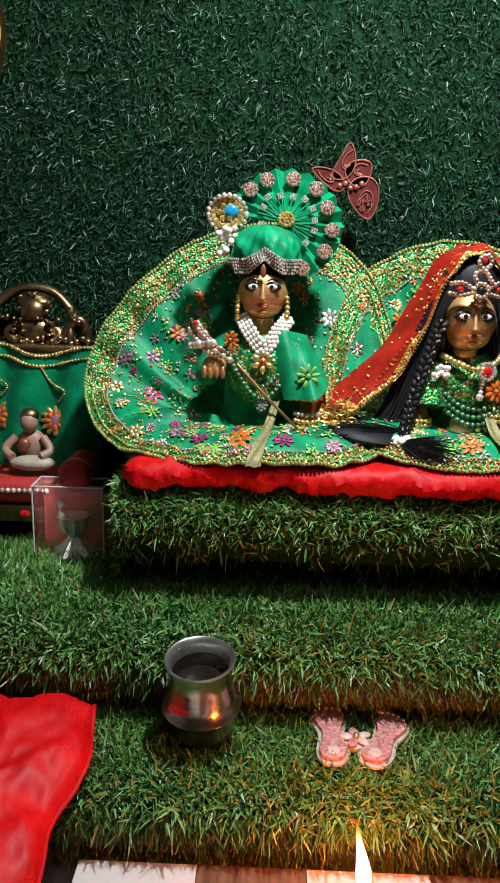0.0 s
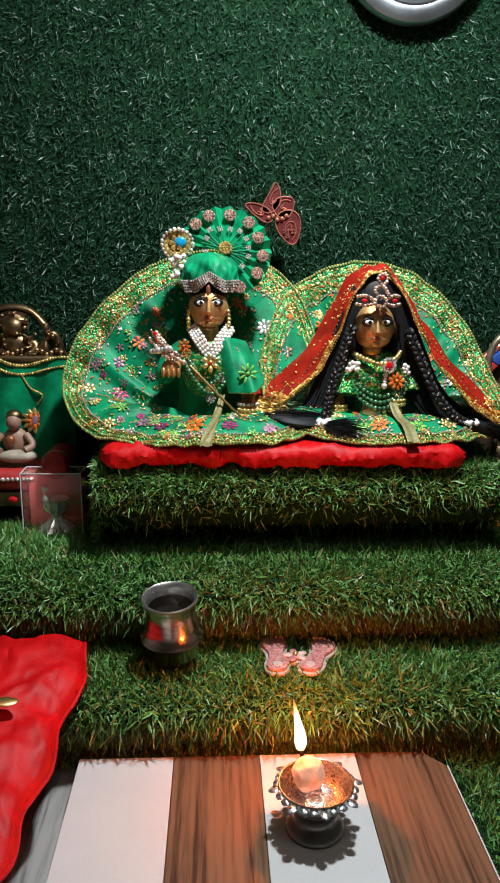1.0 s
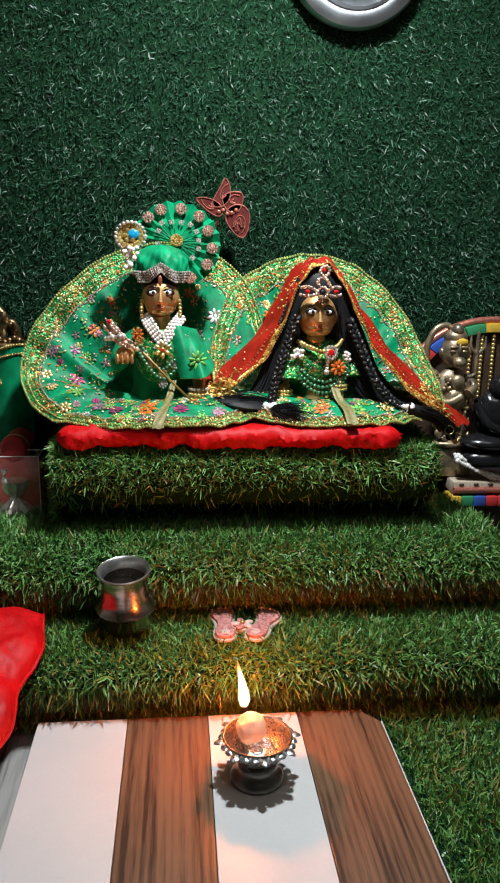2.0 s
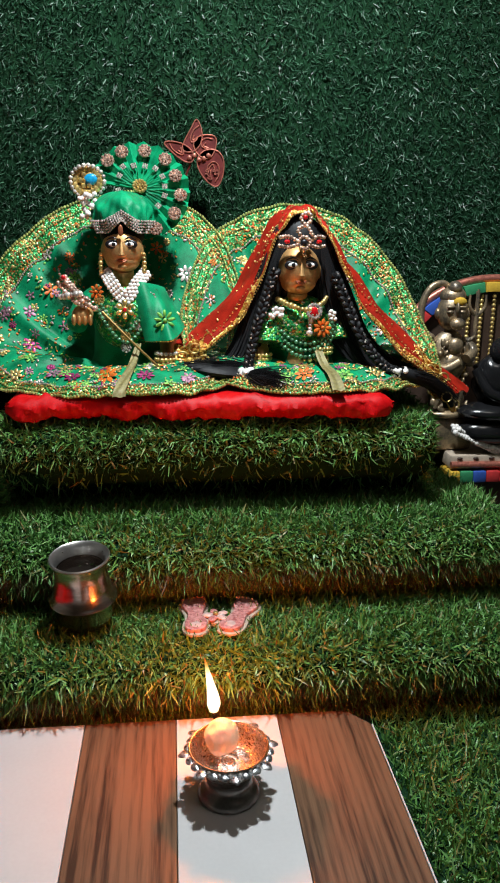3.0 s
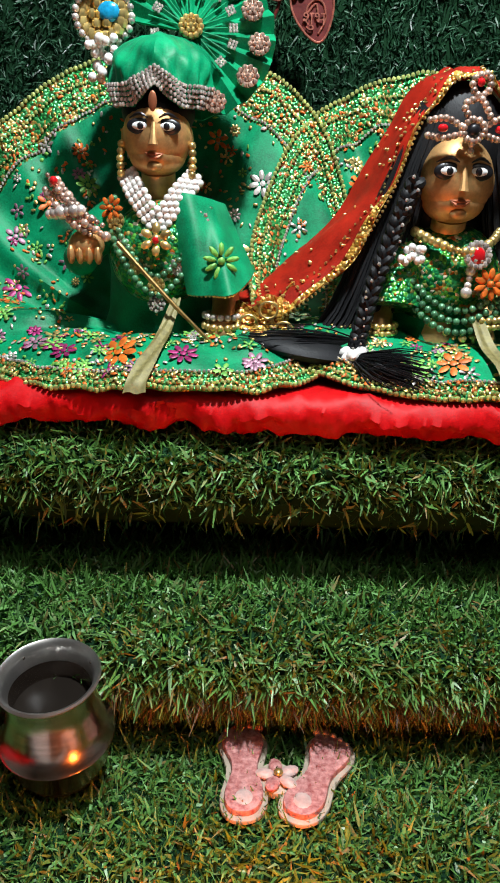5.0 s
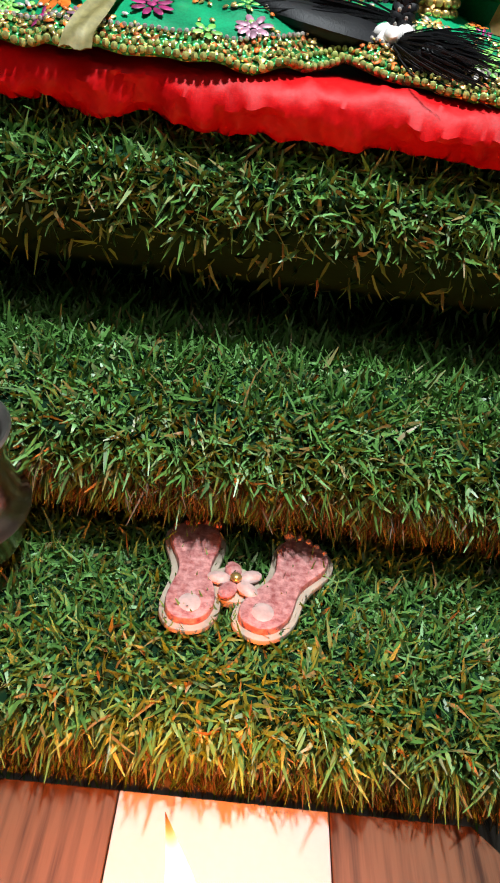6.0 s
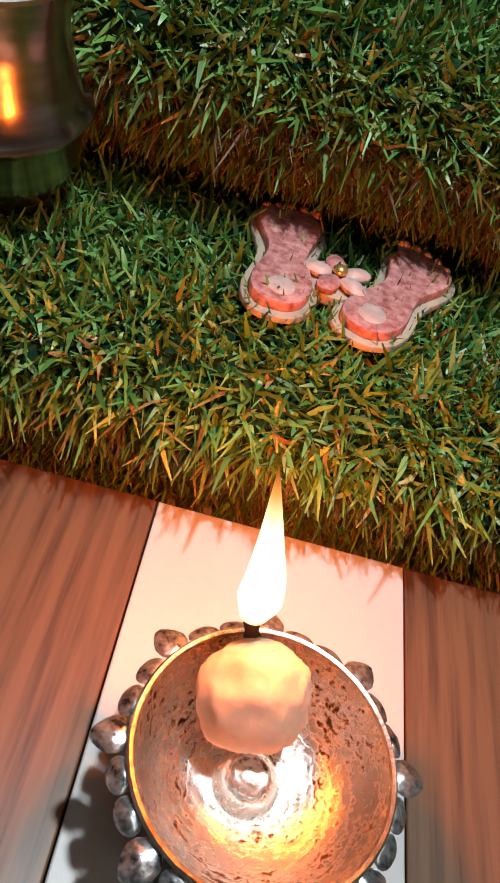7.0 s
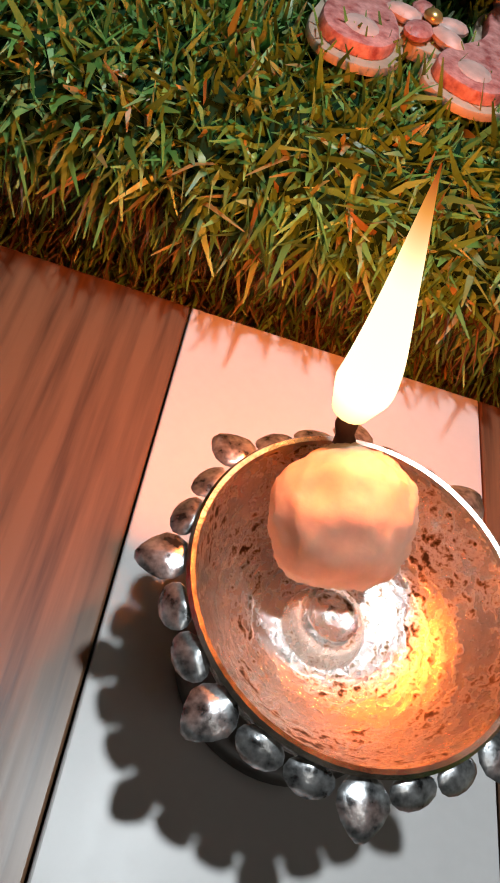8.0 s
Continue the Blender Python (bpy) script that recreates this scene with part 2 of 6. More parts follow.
def smooth_line(points, n):
    """A smooth curve through some control points."""
    p = [Vector(a) for a in points]
    p = [2 * p[0] - p[1], *p, 2 * p[-1] - p[-2]]
    out, m = [], len(p) - 3
    for k in range(n):
        s = k / (n - 1) * m
        i = min(int(s), m - 1)
        t = s - i
        a, b, c, d = p[i:i + 4]
        out.append(0.5 * (2 * b + (c - a) * t + (2 * a - 5 * b + 4 * c - d) * t * t + (3 * b - a - 3 * c + d) * t ** 3))
    return out


def tube(points, radius, seg=10, bm=None, n=0, material=0, flat=1.0):
    """A round rod along a line; radius: a number or a function of the way 0..1."""
    bm = bm or bmesh.new()
    p = smooth_line(points, n) if n else [Vector(a) for a in points]
    rings, side = [], None
    for k, c in enumerate(p):
        d = (p[min(k + 1, len(p) - 1)] - p[max(k - 1, 0)]).normalized()
        side = d.orthogonal().normalized() if side is None else (side - d * side.dot(d)).normalized()
        up = d.cross(side)
        r = radius(k / (len(p) - 1)) if callable(radius) else radius
        rings.append([bm.verts.new(c + side * (r * math.cos(math.tau * j / seg)) + up * (r * flat * math.sin(math.tau * j / seg))) for j in range(seg)])
    for a, b in zip(rings, rings[1:]):
        for j in range(seg):
            bm.faces.new((a[j], a[(j + 1) % seg], b[(j + 1) % seg], b[j])).material_index = material
    for r in (rings[0], rings[-1]):
        bm.faces.new(r).material_index = material
    return bm


def sheet(fn, nu, nv, thick=0.0, closed=False, bm=None):
    """A curved sheet fn(u, v), u and v from 0 to 1, with a thickness along its normal."""
    bm = bm or bmesh.new()
    cols = nu if closed else nu + 1
    P = [[Vector(fn(i / nu, j / nv)) for j in range(nv + 1)] for i in range(cols)]
    front = [[bm.verts.new(q) for q in row] for row in P]
    layers = [front]
    if thick:
        back = []
        for i in range(cols):
            row = []
            for j in range(nv + 1):
                a = P[(i + 1) % cols if closed else min(i + 1, cols - 1)][j] - P[i - 1 if (closed or i) else 0][j]
                b = P[i][min(j + 1, nv)] - P[i][max(j - 1, 0)]
                w = a.cross(b)
                row.append(bm.verts.new(P[i][j] - (w.normalized() if w.length > 1e-12 else Vector((0, 0, 1))) * thick))
            back.append(row)
        layers.append(back)
    span = range(cols if closed else cols - 1)
    for n_, L in enumerate(layers):
        for i in span:
            k = (i + 1) % cols
            for j in range(nv):
                q = (L[i][j], L[k][j], L[k][j + 1], L[i][j + 1])
                bm.faces.new(q if n_ == 0 else q[::-1])
    if thick:
        for i in span:
            k = (i + 1) % cols
            for j in (0, nv):
                bm.faces.new((front[i][j], front[k][j], back[k][j], back[i][j]))
        if not closed:
            for i in (0, cols - 1):
                for j in range(nv):
                    bm.faces.new((front[i][j], front[i][j + 1], back[i][j + 1], back[i][j]))
    return bm


def prism(outline, z0, z1, bm=None, bevel=0.0, put=None):
    """A flat plate with a given outline, and softened edges."""
    one = bmesh.new()
    a = [one.verts.new((x, y, z0)) for x, y in outline]
    f = one.faces.new(a)
    top = bmesh.ops.extrude_face_region(one, geom=[f])["geom"]
    bmesh.ops.translate(one, verts=[g for g in top if isinstance(g, bmesh.types.BMVert)], vec=(0, 0, z1 - z0))
    if bevel:
        rim = [e for e in one.edges if abs(e.verts[0].co.z - z1) < 1e-7 and abs(e.verts[1].co.z - z1) < 1e-7]
        bmesh.ops.bevel(one, geom=rim, offset=bevel, segments=2, profile=0.5, affect="EDGES")
    if put:
        bmesh.ops.transform(one, matrix=put, verts=one.verts[:])
    return join(bm, one) if bm else one


def blades(name, pos, nrm, length, width, material, droop=0.0, spread=0.6, comb=(0, 0, 0), curl=0.5, seed=1):
    """Turf: a bent, pointed blade at each place; all of them one loose mass."""
    rng = np.random.default_rng(seed)
    n = len(pos)
    d = nrm + rng.normal(0, spread, (n, 3)) * 0.6 + np.array(comb)
    d /= np.linalg.norm(d, axis=1)[:, None]
    L = (length * rng.uniform(0.55, 1.25, n))[:, None]
    W = (width * rng.uniform(0.65, 1.3, n))[:, None]
    side = np.cross(d, rng.normal(0, 1, (n, 3)))
    side /= np.linalg.norm(side, axis=1)[:, None]
    bend = rng.normal(0, curl, (n, 3)) * 0.35 + np.array((0, 0, -droop))
    mid = pos + d * L * 0.5 + bend * L * 0.12
    tip = pos + d * L * 0.95 + bend * L * 0.5
    v = np.stack([pos - side * W * 0.4, pos + side * W * 0.4, mid - side * W * 0.5, mid + side * W * 0.5, tip - side * W * 0.12, tip + side * W * 0.12], 1).reshape(-1, 3)
    me = bpy.data.meshes.new(name)
    base = (np.arange(n) * 6)[:, None]
    quads = np.concatenate([base + np.array([[0, 1, 3, 2]]), base + np.array([[2, 3, 5, 4]])], 1).reshape(-1)
    me.vertices.add(len(v))
    me.vertices.foreach_set("co", v.astype(np.float32).ravel())
    me.loops.add(len(quads))
    me.loops.foreach_set("vertex_index", quads.astype(np.int32))
    me.polygons.add(n * 2)
    me.polygons.foreach_set("loop_start", np.arange(0, n * 8, 4, dtype=np.int32))
    me.update(calc_edges=True)
    me.materials.append(material)
    me.shade_smooth()
    return me


def profile_points(path, x0, x1, n, seed, jitter=0.0):
    """Places and normals scattered over a sheet: a line in y and z drawn along x."""
    rng = np.random.default_rng(seed)
    p = np.array(path, float)
    seg = np.diff(p, axis=0)
    ln = np.hypot(seg[:, 0], seg[:, 1])
    k = rng.choice(len(seg), n, p=ln / ln.sum())
    t = rng.random(n)[:, None]
    yz = p[k] + seg[k] * t
    nr = np.stack([-seg[k, 1], seg[k, 0]], 1) / ln[k][:, None]
    pos = np.column_stack([rng.uniform(x0, x1, n), yz])
    nrm = np.column_stack([np.zeros(n), nr])
    return pos, nrm


# ---- the room ----


def slab(name, x0, x1, y0, y1, z0, z1, material, label, category, kind="structure"):
    c = ((x0 + x1) / 2, (y0 + y1) / 2, z0)
    return solo(name, box(x0, x1, y0, y1, z0, z1), material, c, label, category, kind=kind, smooth=False)


wall_north = slab("wall_north", -1.6, 1.8, 0.86, 0.98, -0.05, 2.3, M_BACKING, "back wall covered with dark green artificial turf", "wall")
slab("wall_south", -1.6, 1.8, -2.4, -2.28, -0.05, 2.3, M_PAINT, "plain warm white painted wall behind the camera", "wall")
slab("wall_west", -1.72, -1.6, -2.28, 0.86, -0.05, 2.3, M_PAINT, "plain warm white painted side wall", "wall")
slab("wall_east", 1.8, 1.92, -2.28, 0.86, -0.05, 2.3, M_PAINT, "plain warm white painted side wall", "wall")
slab("ceiling", -1.6, 1.8, -2.28, 0.86, 2.3, 2.4, M_PAINT, "plain white painted ceiling", "ceiling")
floor = slab("floor", -1.6, 1.8, -2.28, 0.86, -0.10, -0.026, M_GREYWOOD, "grey oak plank floor under the shrine", "floor")

rng = np.random.default_rng(5)
nw = 235000
wp = np.column_stack([rng.uniform(-0.62, 0.95, nw), np.full(nw, 0.859), rng.uniform(0.05, 1.12, nw)])
wall_turf = new("wall_grass", blades("wall_grass", wp, np.tile((0.0, -1.0, 0.0), (nw, 1)), 0.0085, 0.0013, M_WALLTURF, droop=0.3, spread=1.9, curl=1.2, comb=(0, 0, -0.1), seed=6))
tagged(wall_turf, "dark green artificial turf hung on the back wall", "artificial grass", kind="stuff")

# Three turf-covered steps: front line from the foot up over a rounded lip and back.
STEPS = [
    ("lower_step", -0.75, 1.0, [(0.436, -0.02), (0.432, 0.010), (0.417, 0.030), (0.415, 0.045), (0.426, 0.055), (0.448, 0.060), (0.545, 0.060)], 0.56, "lowest turf-covered step of the shrine"),
    ("middle_step", -0.75, 0.410, [(0.552, 0.05), (0.544, 0.070), (0.520, 0.090), (0.505, 0.110), (0.508, 0.126), (0.524, 0.138), (0.555, 0.145), (0.615, 0.145), (0.645, 0.134), (0.74, 0.130)], 0.86, "middle turf-covered step of the shrine"),
    ("upper_step", -0.134, 0.334, [(0.645, 0.125), (0.630, 0.155), (0.588, 0.182), (0.566, 0.206), (0.566, 0.231), (0.583, 0.244), (0.72, 0.250)], 0.85, "topmost turf-covered step bearing the red mat"),
]
for k, (name, x0, x1, line, back, label) in enumerate(STEPS):
    step = thing(name, ((x0 + x1) / 2, (line[0][0] + back) / 2, line[0][1]), label, "step")
    outline = [*line, (back, line[-1][1]), (back, line[0][1])]
    bm = bmesh.new()
    A, B = [[bm.verts.new((x, y, z)) for y, z in outline] for x in (x0, x1)]
    for i in range(len(outline)):
        j = (i + 1) % len(outline)
        bm.faces.new((A[i], A[j], B[j], B[i]))
    bm.faces.new(A), bm.faces.new(B)
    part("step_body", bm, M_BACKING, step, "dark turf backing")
    run = sum(math.dist(a, b) for a, b in zip(line, line[1:]))
    lo, hi = max(x0, -0.36), min(x1, 0.62)
    count = int((hi - lo) * run * 1e4 * 27)
    pos, nrm = profile_points(line, lo, hi, count, 20 + k)
    # Upper step: blades thinned below the lip; bare backing stands in for overhang shade.
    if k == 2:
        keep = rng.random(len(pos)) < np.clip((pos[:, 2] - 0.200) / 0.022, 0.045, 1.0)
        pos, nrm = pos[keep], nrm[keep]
    face = nrm[:, 1] < -0.5
    for sel, tag_, seed in ((face, "front", 31), (~face, "top", 32)):
        me = blades("turf_" + tag_, pos[sel], nrm[sel], (0.0105 if k == 2 else 0.0125) if tag_ == "front" else 0.0105, 0.0018, M_TURF,
                    droop=(0.2 if k == 2 else 0.45) if tag_ == "front" else 0.1, spread=1.35, curl=1.6, comb=(0, 0, 0.05) if tag_ == "front" else (0, -0.2, 0), seed=seed + k)
        ob = new("turf", me)
        ob.parent, ob.location = step, -BASE[step]
        tagged(ob, kind="stuff")
    if x1 < 0.5:
        for xe, sx in ((x0, -1), (x1, 1)):
            m_ = int(27 * 1e4 * 0.13 * 0.14)
            pe = np.column_stack([np.full(m_, xe), rng.uniform(line[2][0], line[2][0] + 0.14, m_), rng.uniform(line[0][1], line[-1][1], m_)])
            ob = new("turf", blades("turf_end", pe, np.tile((sx, 0.0, 0.0), (m_, 1)), 0.0112, 0.0017, M_TURF, droop=0.25, spread=1.15, comb=(0, 0, 0), seed=44 + k))
            ob.parent, ob.location = step, -BASE[step]
            tagged(ob, kind="stuff")
    # Upper step gets no thatch, which keeps the shade under its lip dark.
    if k == 2:
        continue
    th, tn = profile_points(line[:4] if k else line[:3], lo, hi, count // 2, 60 + k)
    ob = new("thatch", blades("thatch", th, tn, 0.011, 0.0010, M_THATCH, droop=0.5, spread=1.2, comb=(0, 0, -0.2), curl=1.6, seed=70 + k))
    ob.parent, ob.location = step, -BASE[step]
    tagged(ob, "curled brown thatch fibres", kind="stuff")

# Turf lying on the floor beside the board.
ng = 22000
slab("grass_mat", 0.236, 0.85, -0.25, 0.424, -0.026, -0.018, M_BACKING, "backing of the turf laid on the floor", "grass mat")
gp = np.column_stack([rng.uniform(0.236, 0.6, ng), rng.uniform(0.05, 0.424, ng), np.full(ng, -0.018)])
floor_turf = new("floor_grass", blades("floor_grass", gp, np.tile((0.0, 0.0, 1.0), (ng, 1)), 0.012, 0.0017, M_TURF, spread=1.1, curl=1.3, seed=81))
tagged(floor_turf, "green artificial turf on the floor beside the board", "artificial grass", kind="stuff")

# ---- the board ----
board = thing("board", (0.045, 0.0, -0.02), "low board of white and brown wood-grain strips", "board")
EDGE = [-0.133, -0.040, 0.0445, 0.1400, 0.2265]
for k in range(4):
    x0, x1 = EDGE[k] + 0.0003, EDGE[k + 1] - 0.0003
    line = [(x0, -0.4), (x1, -0.4), (x1, 0.41), (x0, 0.41)]
    if k == 3:
        line = [(x0, -0.4), (x1, -0.4), (x1, 0.388), (x1 - 0.02, 0.41), (x0, 0.41)]
    part("strip", prism(line, -0.014, 0.0, bevel=0.0006), M_WHITE if k % 2 == 0 else M_OAK, board, "white laminate strip" if k % 2 == 0 else "brown wood-grain strip", smooth=False)
part("edge_band", box(0.2268, 0.2283, -0.4, 0.388, -0.016, -0.0004, 0.0004), M_WHITE, board, "thin white edge band")
part("underside", box(-0.132, 0.222, -0.398, 0.40, -0.026, -0.0145), M_GREYWOOD, board)

# ---- the oil lamp ----
LX, LY = 0.0868, 0.3080
M_PETAL = mat("old silver petals", (0.27, 0.28, 0.29), 0.26, 0.9, var=0.75, scale=330, fine=900, bump=0.25, hue=(0.48, 0.49, 0.50))


def bowl_profile(outer):
    """The bowl's wall: a shallow round basin with a beaded lip."""
    if outer:
        return [(0.0, 0.0215), (0.012, 0.022), (0.0225, 0.0265), (0.0292, 0.035), (0.0316, 0.0425), (0.0322, 0.0447)]
    return [(0.0314, 0.0455), (0.0303, 0.0440), (0.0288, 0.0395), (0.0262, 0.0340), (0.0220, 0.0292), (0.0165, 0.0262), (0.0110, 0.0250), (0.0, 0.0248)]


def petal(k):
    """A cast petal of the rim: small rounded ones, every third one larger and pointed."""
    a = math.tau * (k + 0.35) / 24
    big = k % 3 == 0
    reach, half, thick = (0.0100, 0.0047, 0.0008) if big else (0.0056, 0.0044, 0.0007)
    one = bmesh.new()
    bmesh.ops.create_uvsphere(one, u_segments=14, v_segments=8, radius=1)
    for v in one.verts:
        t = (v.co.x + 1) / 2
        wide = (1 - 0.75 * max(0, t - 0.45) ** 1.1) if big else 1.0
        ridge = 0.0006 * (1 - min(1, abs(v.co.y) * 1.4)) if v.co.z > 0 else 0
        p = Vector((0.0312 + reach * t, v.co.y * half * wide, v.co.z * thick + ridge - 0.0022 * t * t))
        p.z += 0.0004 * noise.noise(Vector((p.x * 600, p.y * 600, k)))
        v.co = Euler((0, 0, a)).to_matrix() @ p + Vector((LX, LY, 0.0432))
    return one


def wax_lump():
    """A chipped, flat-faced lump of set ghee."""
    one = bmesh.new()
    bmesh.ops.create_uvsphere(one, u_segments=56, v_segments=36, radius=1)
    turn = Euler((radians(-32), radians(6), radians(-8))).to_matrix()
    for v in one.verts:
        c = v.co.copy()
        c *= 1 + 0.10 * noise.noise(c * 1.5 + Vector((3, 1, 7))) + 0.06 * noise.noise(c * 3.6) + 0.045 * noise.noise(c * 9)
        c.y = max(c.y, -0.93 + 0.03 * noise.noise(c * 3))
        v.co = turn @ Vector((c.x * 0.0142, c.y * 0.0115, c.z * 0.0145)) + Vector((0.0822, 0.3215, 0.0445))
    return one


def oil_lamp():
    lamp = thing("oil_lamp", (LX, LY, 0.0), "small lit silver oil lamp with a scalloped rim on the board", "oil lamp")
    c = (LX, LY, 0)
    part("foot", lathe([(0.0, 0.0004), (0.0245, 0.0004), (0.0256, 0.0022), (0.0250, 0.0052), (0.0226, 0.0084), (0.0198, 0.0104), (0.0182, 0.0135), (0.0180, 0.0175), (0.0192, 0.0202), (0.0178, 0.0222), (0.0, 0.0222)], c, 56), M_SHADED_STEEL, lamp, "dark round metal foot, shade put into its colour")
    bowl = part("bowl", lathe(bowl_profile(True) + bowl_profile(False), c, 72, wob=lambda a, z: 1 + 0.006 * math.sin(3 * a + 1)), M_SILVER, lamp, "soot-stained silver bowl")
    part("lip", lathe([(0.0312, 0.0446), (0.0322, 0.0446), (0.0326, 0.0455), (0.0320, 0.0463), (0.0311, 0.0460), (0.0307, 0.0452)], c, 72), M_LIP_SILVER, bowl, "thin bright rolled lip")
    part("boss", lathe([(0.0088, 0.0246), (0.0085, 0.0262), (0.0074, 0.0290), (0.0066, 0.0304), (0.0052, 0.0309), (0.0046, 0.0305), (0.0, 0.0307)], c, 32), M_SILVER, bowl, "round knob in the middle of the bowl")
    for k in range(24):
        part("petal", petal(k), M_PETAL, bowl)
    wax = part("wax_lump", wax_lump(), M_WAX, lamp, "chipped cream lump of ghee wax")
    part("wick", tube([(0.0785, 0.3310, 0.052), (0.0770, 0.3335, 0.0565), (0.0762, 0.3345, 0.0605)], lambda s: 0.0023 - 0.0006 * s + 0.0003 * math.sin(14 * s), 10, n=10), M_WICK, wax, "short charred wick")
    f = bmesh.new()
    axis = smooth_line([(0.0763, 0.3345, 0.0602), (0.0760, 0.3352, 0.071), (0.0735, 0.3360, 0.086), (0.0690, 0.3375, 0.109)], 30)
    tube(axis, lambda s: 0.0056 * (0.66 + 1.7 * s) if s < 0.2 else 0.0056 * max(0.02, 1 - ((s - 0.2) / 0.8) ** 1.5), 18, bm=f)
    part("flame", f, M_FLAME, wax, "tall bright yellow flame")
    return lamp


M_LIP_SILVER = mat("bright worn silver", (0.70, 0.62, 0.55), 0.2, 1.0, var=0.35, scale=150, fine=800, bump=0.3)
oil_lamp()


# ---- the water pot ----
def water_pot():
    c = (-0.0430, 0.482, 0.0)
    pot = thing("water_pot", (c[0], c[1], 0.066), "small round steel pot of water on the turf step", "water pot")
    z, k = 0.068, 0.92
    prof = [(0.0, 0), (0.018, 0), (0.026, 0.004), (0.0310, 0.013), (0.0330, 0.027), (0.0352, 0.0290), (0.0364, 0.0312), (0.0352, 0.0330), (0.0322, 0.0350), (0.0298, 0.045), (0.0278, 0.055),
            (0.0275, 0.060), (0.0288, 0.067), (0.0308, 0.0735), (0.0312, 0.0752), (0.0300, 0.0756), (0.0262, 0.0690), (0.0245, 0.061), (0.0240, 0.050), (0.0, 0.048)]
    part("body", lathe([(r * k, z + h * k * 1.08) for r, h in prof], c, 64), M_POT, pot)
    part("water", lathe([(0.0, z + 0.056 * k), (0.0243 * k, z + 0.056 * k), (0.0238 * k, z + 0.050 * k), (0.0, z + 0.050 * k)], c, 40), M_WATER, pot, "dark still water")
    part("rim", lathe([(r * k, z + h * k * 1.08) for r, h in ((0.0296, 0.0722), (0.0312, 0.0742), (0.0319, 0.0757), (0.0308, 0.0768), (0.0286, 0.0755), (0.0264, 0.0705), (0.0250, 0.0640))], c, 64), M_RIM, pot, "bright flared rim")
    pot.rotation_euler = (radians(8), radians(-1.5), 0)
    for a in (0.6, 2.4):
        part("rivet", blob((c[0] + 0.0277 * k * math.cos(a), c[1] + 0.0277 * k * math.sin(a), z + 0.077 * k), (0.0012, 0.0012, 0.0012), u=8, v=6), M_POT, pot)
    return pot


water_pot()


# ---- the red mat on the upper step ----
SHIFT = Vector((0.009, 0.003, 0.009))


def red_mat():
    def surf(u, v):
        x = -0.136 + 0.412 * u
        end = max(0.3, min(1.0, min(u, 1 - u) * 30) ** 0.4)
        a = math.pi * (v * 1.9 - 0.45) if v < 0.5 else math.pi / 2
        fold = 0.0030 * noise.noise(Vector((x * 38, v * 6, 0))) + 0.0026 * noise.noise(Vector((x * 130 + v * 4, v * 9, 2))) + 0.0012 * math.sin(x * 70 + 4 * noise.noise(Vector((x * 16, 0, 0))))
        front = 0.566 + 0.003 * math.sin(u * 5) - 0.002 * u
        if v < 0.5:
            return (x, front + 0.013 - 0.013 * math.cos(a) * end + fold * 1.2, 0.255 + 0.0125 * math.sin(a) * end + fold)
        return (x, front + 0.013 + 0.17 * (v - 0.5) * 2, 0.255 + 0.0125 * end)
    bm = sheet(surf, 220, 22, 0.004)
    return solo("red_mat", bm, M_RED, (0.06, 0.60, 0.242), "long padded bright red satin mat under the figures", "mat")


red_mat()

# ---- cloth and jewel materials ----


def glitter_mat(name, stops, scale, metal=0.6, rough=0.3):
    """Brocade: small cells of mixed thread and foil colours, each a little raised."""
    m = bpy.data.materials.new(name)
    m.use_nodes = True
    n, l = m.node_tree.nodes, m.node_tree.links
    b = n["Principled BSDF"]
    tc, vo, sep, ramp, bp = n.new("ShaderNodeTexCoord"), n.new("ShaderNodeTexVoronoi"), n.new("ShaderNodeSeparateColor"), n.new("ShaderNodeValToRGB"), n.new("ShaderNodeBump")
    vo.inputs["Scale"].default_value = scale
    l.new(tc.outputs["Object"], vo.inputs["Vector"])
    l.new(vo.outputs["Color"], sep.inputs[0])
    ramp.color_ramp.interpolation = "CONSTANT"
    e = ramp.color_ramp.elements
    while len(e) < len(stops):
        e.new(0.5)
    for k, (p, c) in enumerate(stops):
        e[k].position, e[k].color = p, (*c, 1)
    l.new(sep.outputs[0], ramp.inputs[0])
    l.new(ramp.outputs[0], b.inputs["Base Color"])
    l.new(sep.outputs[1], b.inputs["Metallic"])
    b.inputs["Roughness"].default_value = rough
    bp.inputs["Strength"].default_value, bp.inputs["Distance"].default_value, bp.invert = 0.8, 0.0012, True
    l.new(vo.outputs["Distance"], bp.inputs["Height"])
    l.new(bp.outputs[0], b.inputs["Normal"])
    return m


M_GREEN = mat("emerald satin", (0.0, 0.17, 0.068), 0.44, var=0.35, scale=48, fine=900, bump=0.3, hue=(0.0, 0.235, 0.095), spec=0.22)
M_BROCADE = glitter_mat("green gold brocade", [(0.0, (0.02, 0.22, 0.05)), (0.40, (0.36, 0.24, 0.05)), (0.52, (0.04, 0.28, 0.08)), (0.74, (0.32, 0.08, 0.02)), (0.84, (0.60, 0.52, 0.20)), (0.91, (0.03, 0.10, 0.02))], 420)
M_GOLDNET = glitter_mat("gold net brocade", [(0.0, (0.55, 0.30, 0.05)), (0.45, (0.40, 0.10, 0.01)), (0.65, (0.75, 0.5, 0.14)), (0.9, (0.25, 0.05, 0.01))], 420)
M_LIMEBROC = glitter_mat("lime green brocade", [(0.0, (0.01, 0.22, 0.06)), (0.45, (0.10, 0.40, 0.05)), (0.66, (0.01, 0.16, 0.06)), (0.80, (0.45, 0.40, 0.12)), (0.88, (0.50, 0.14, 0.02)), (0.94, (0.6, 0.56, 0.4))], 430)
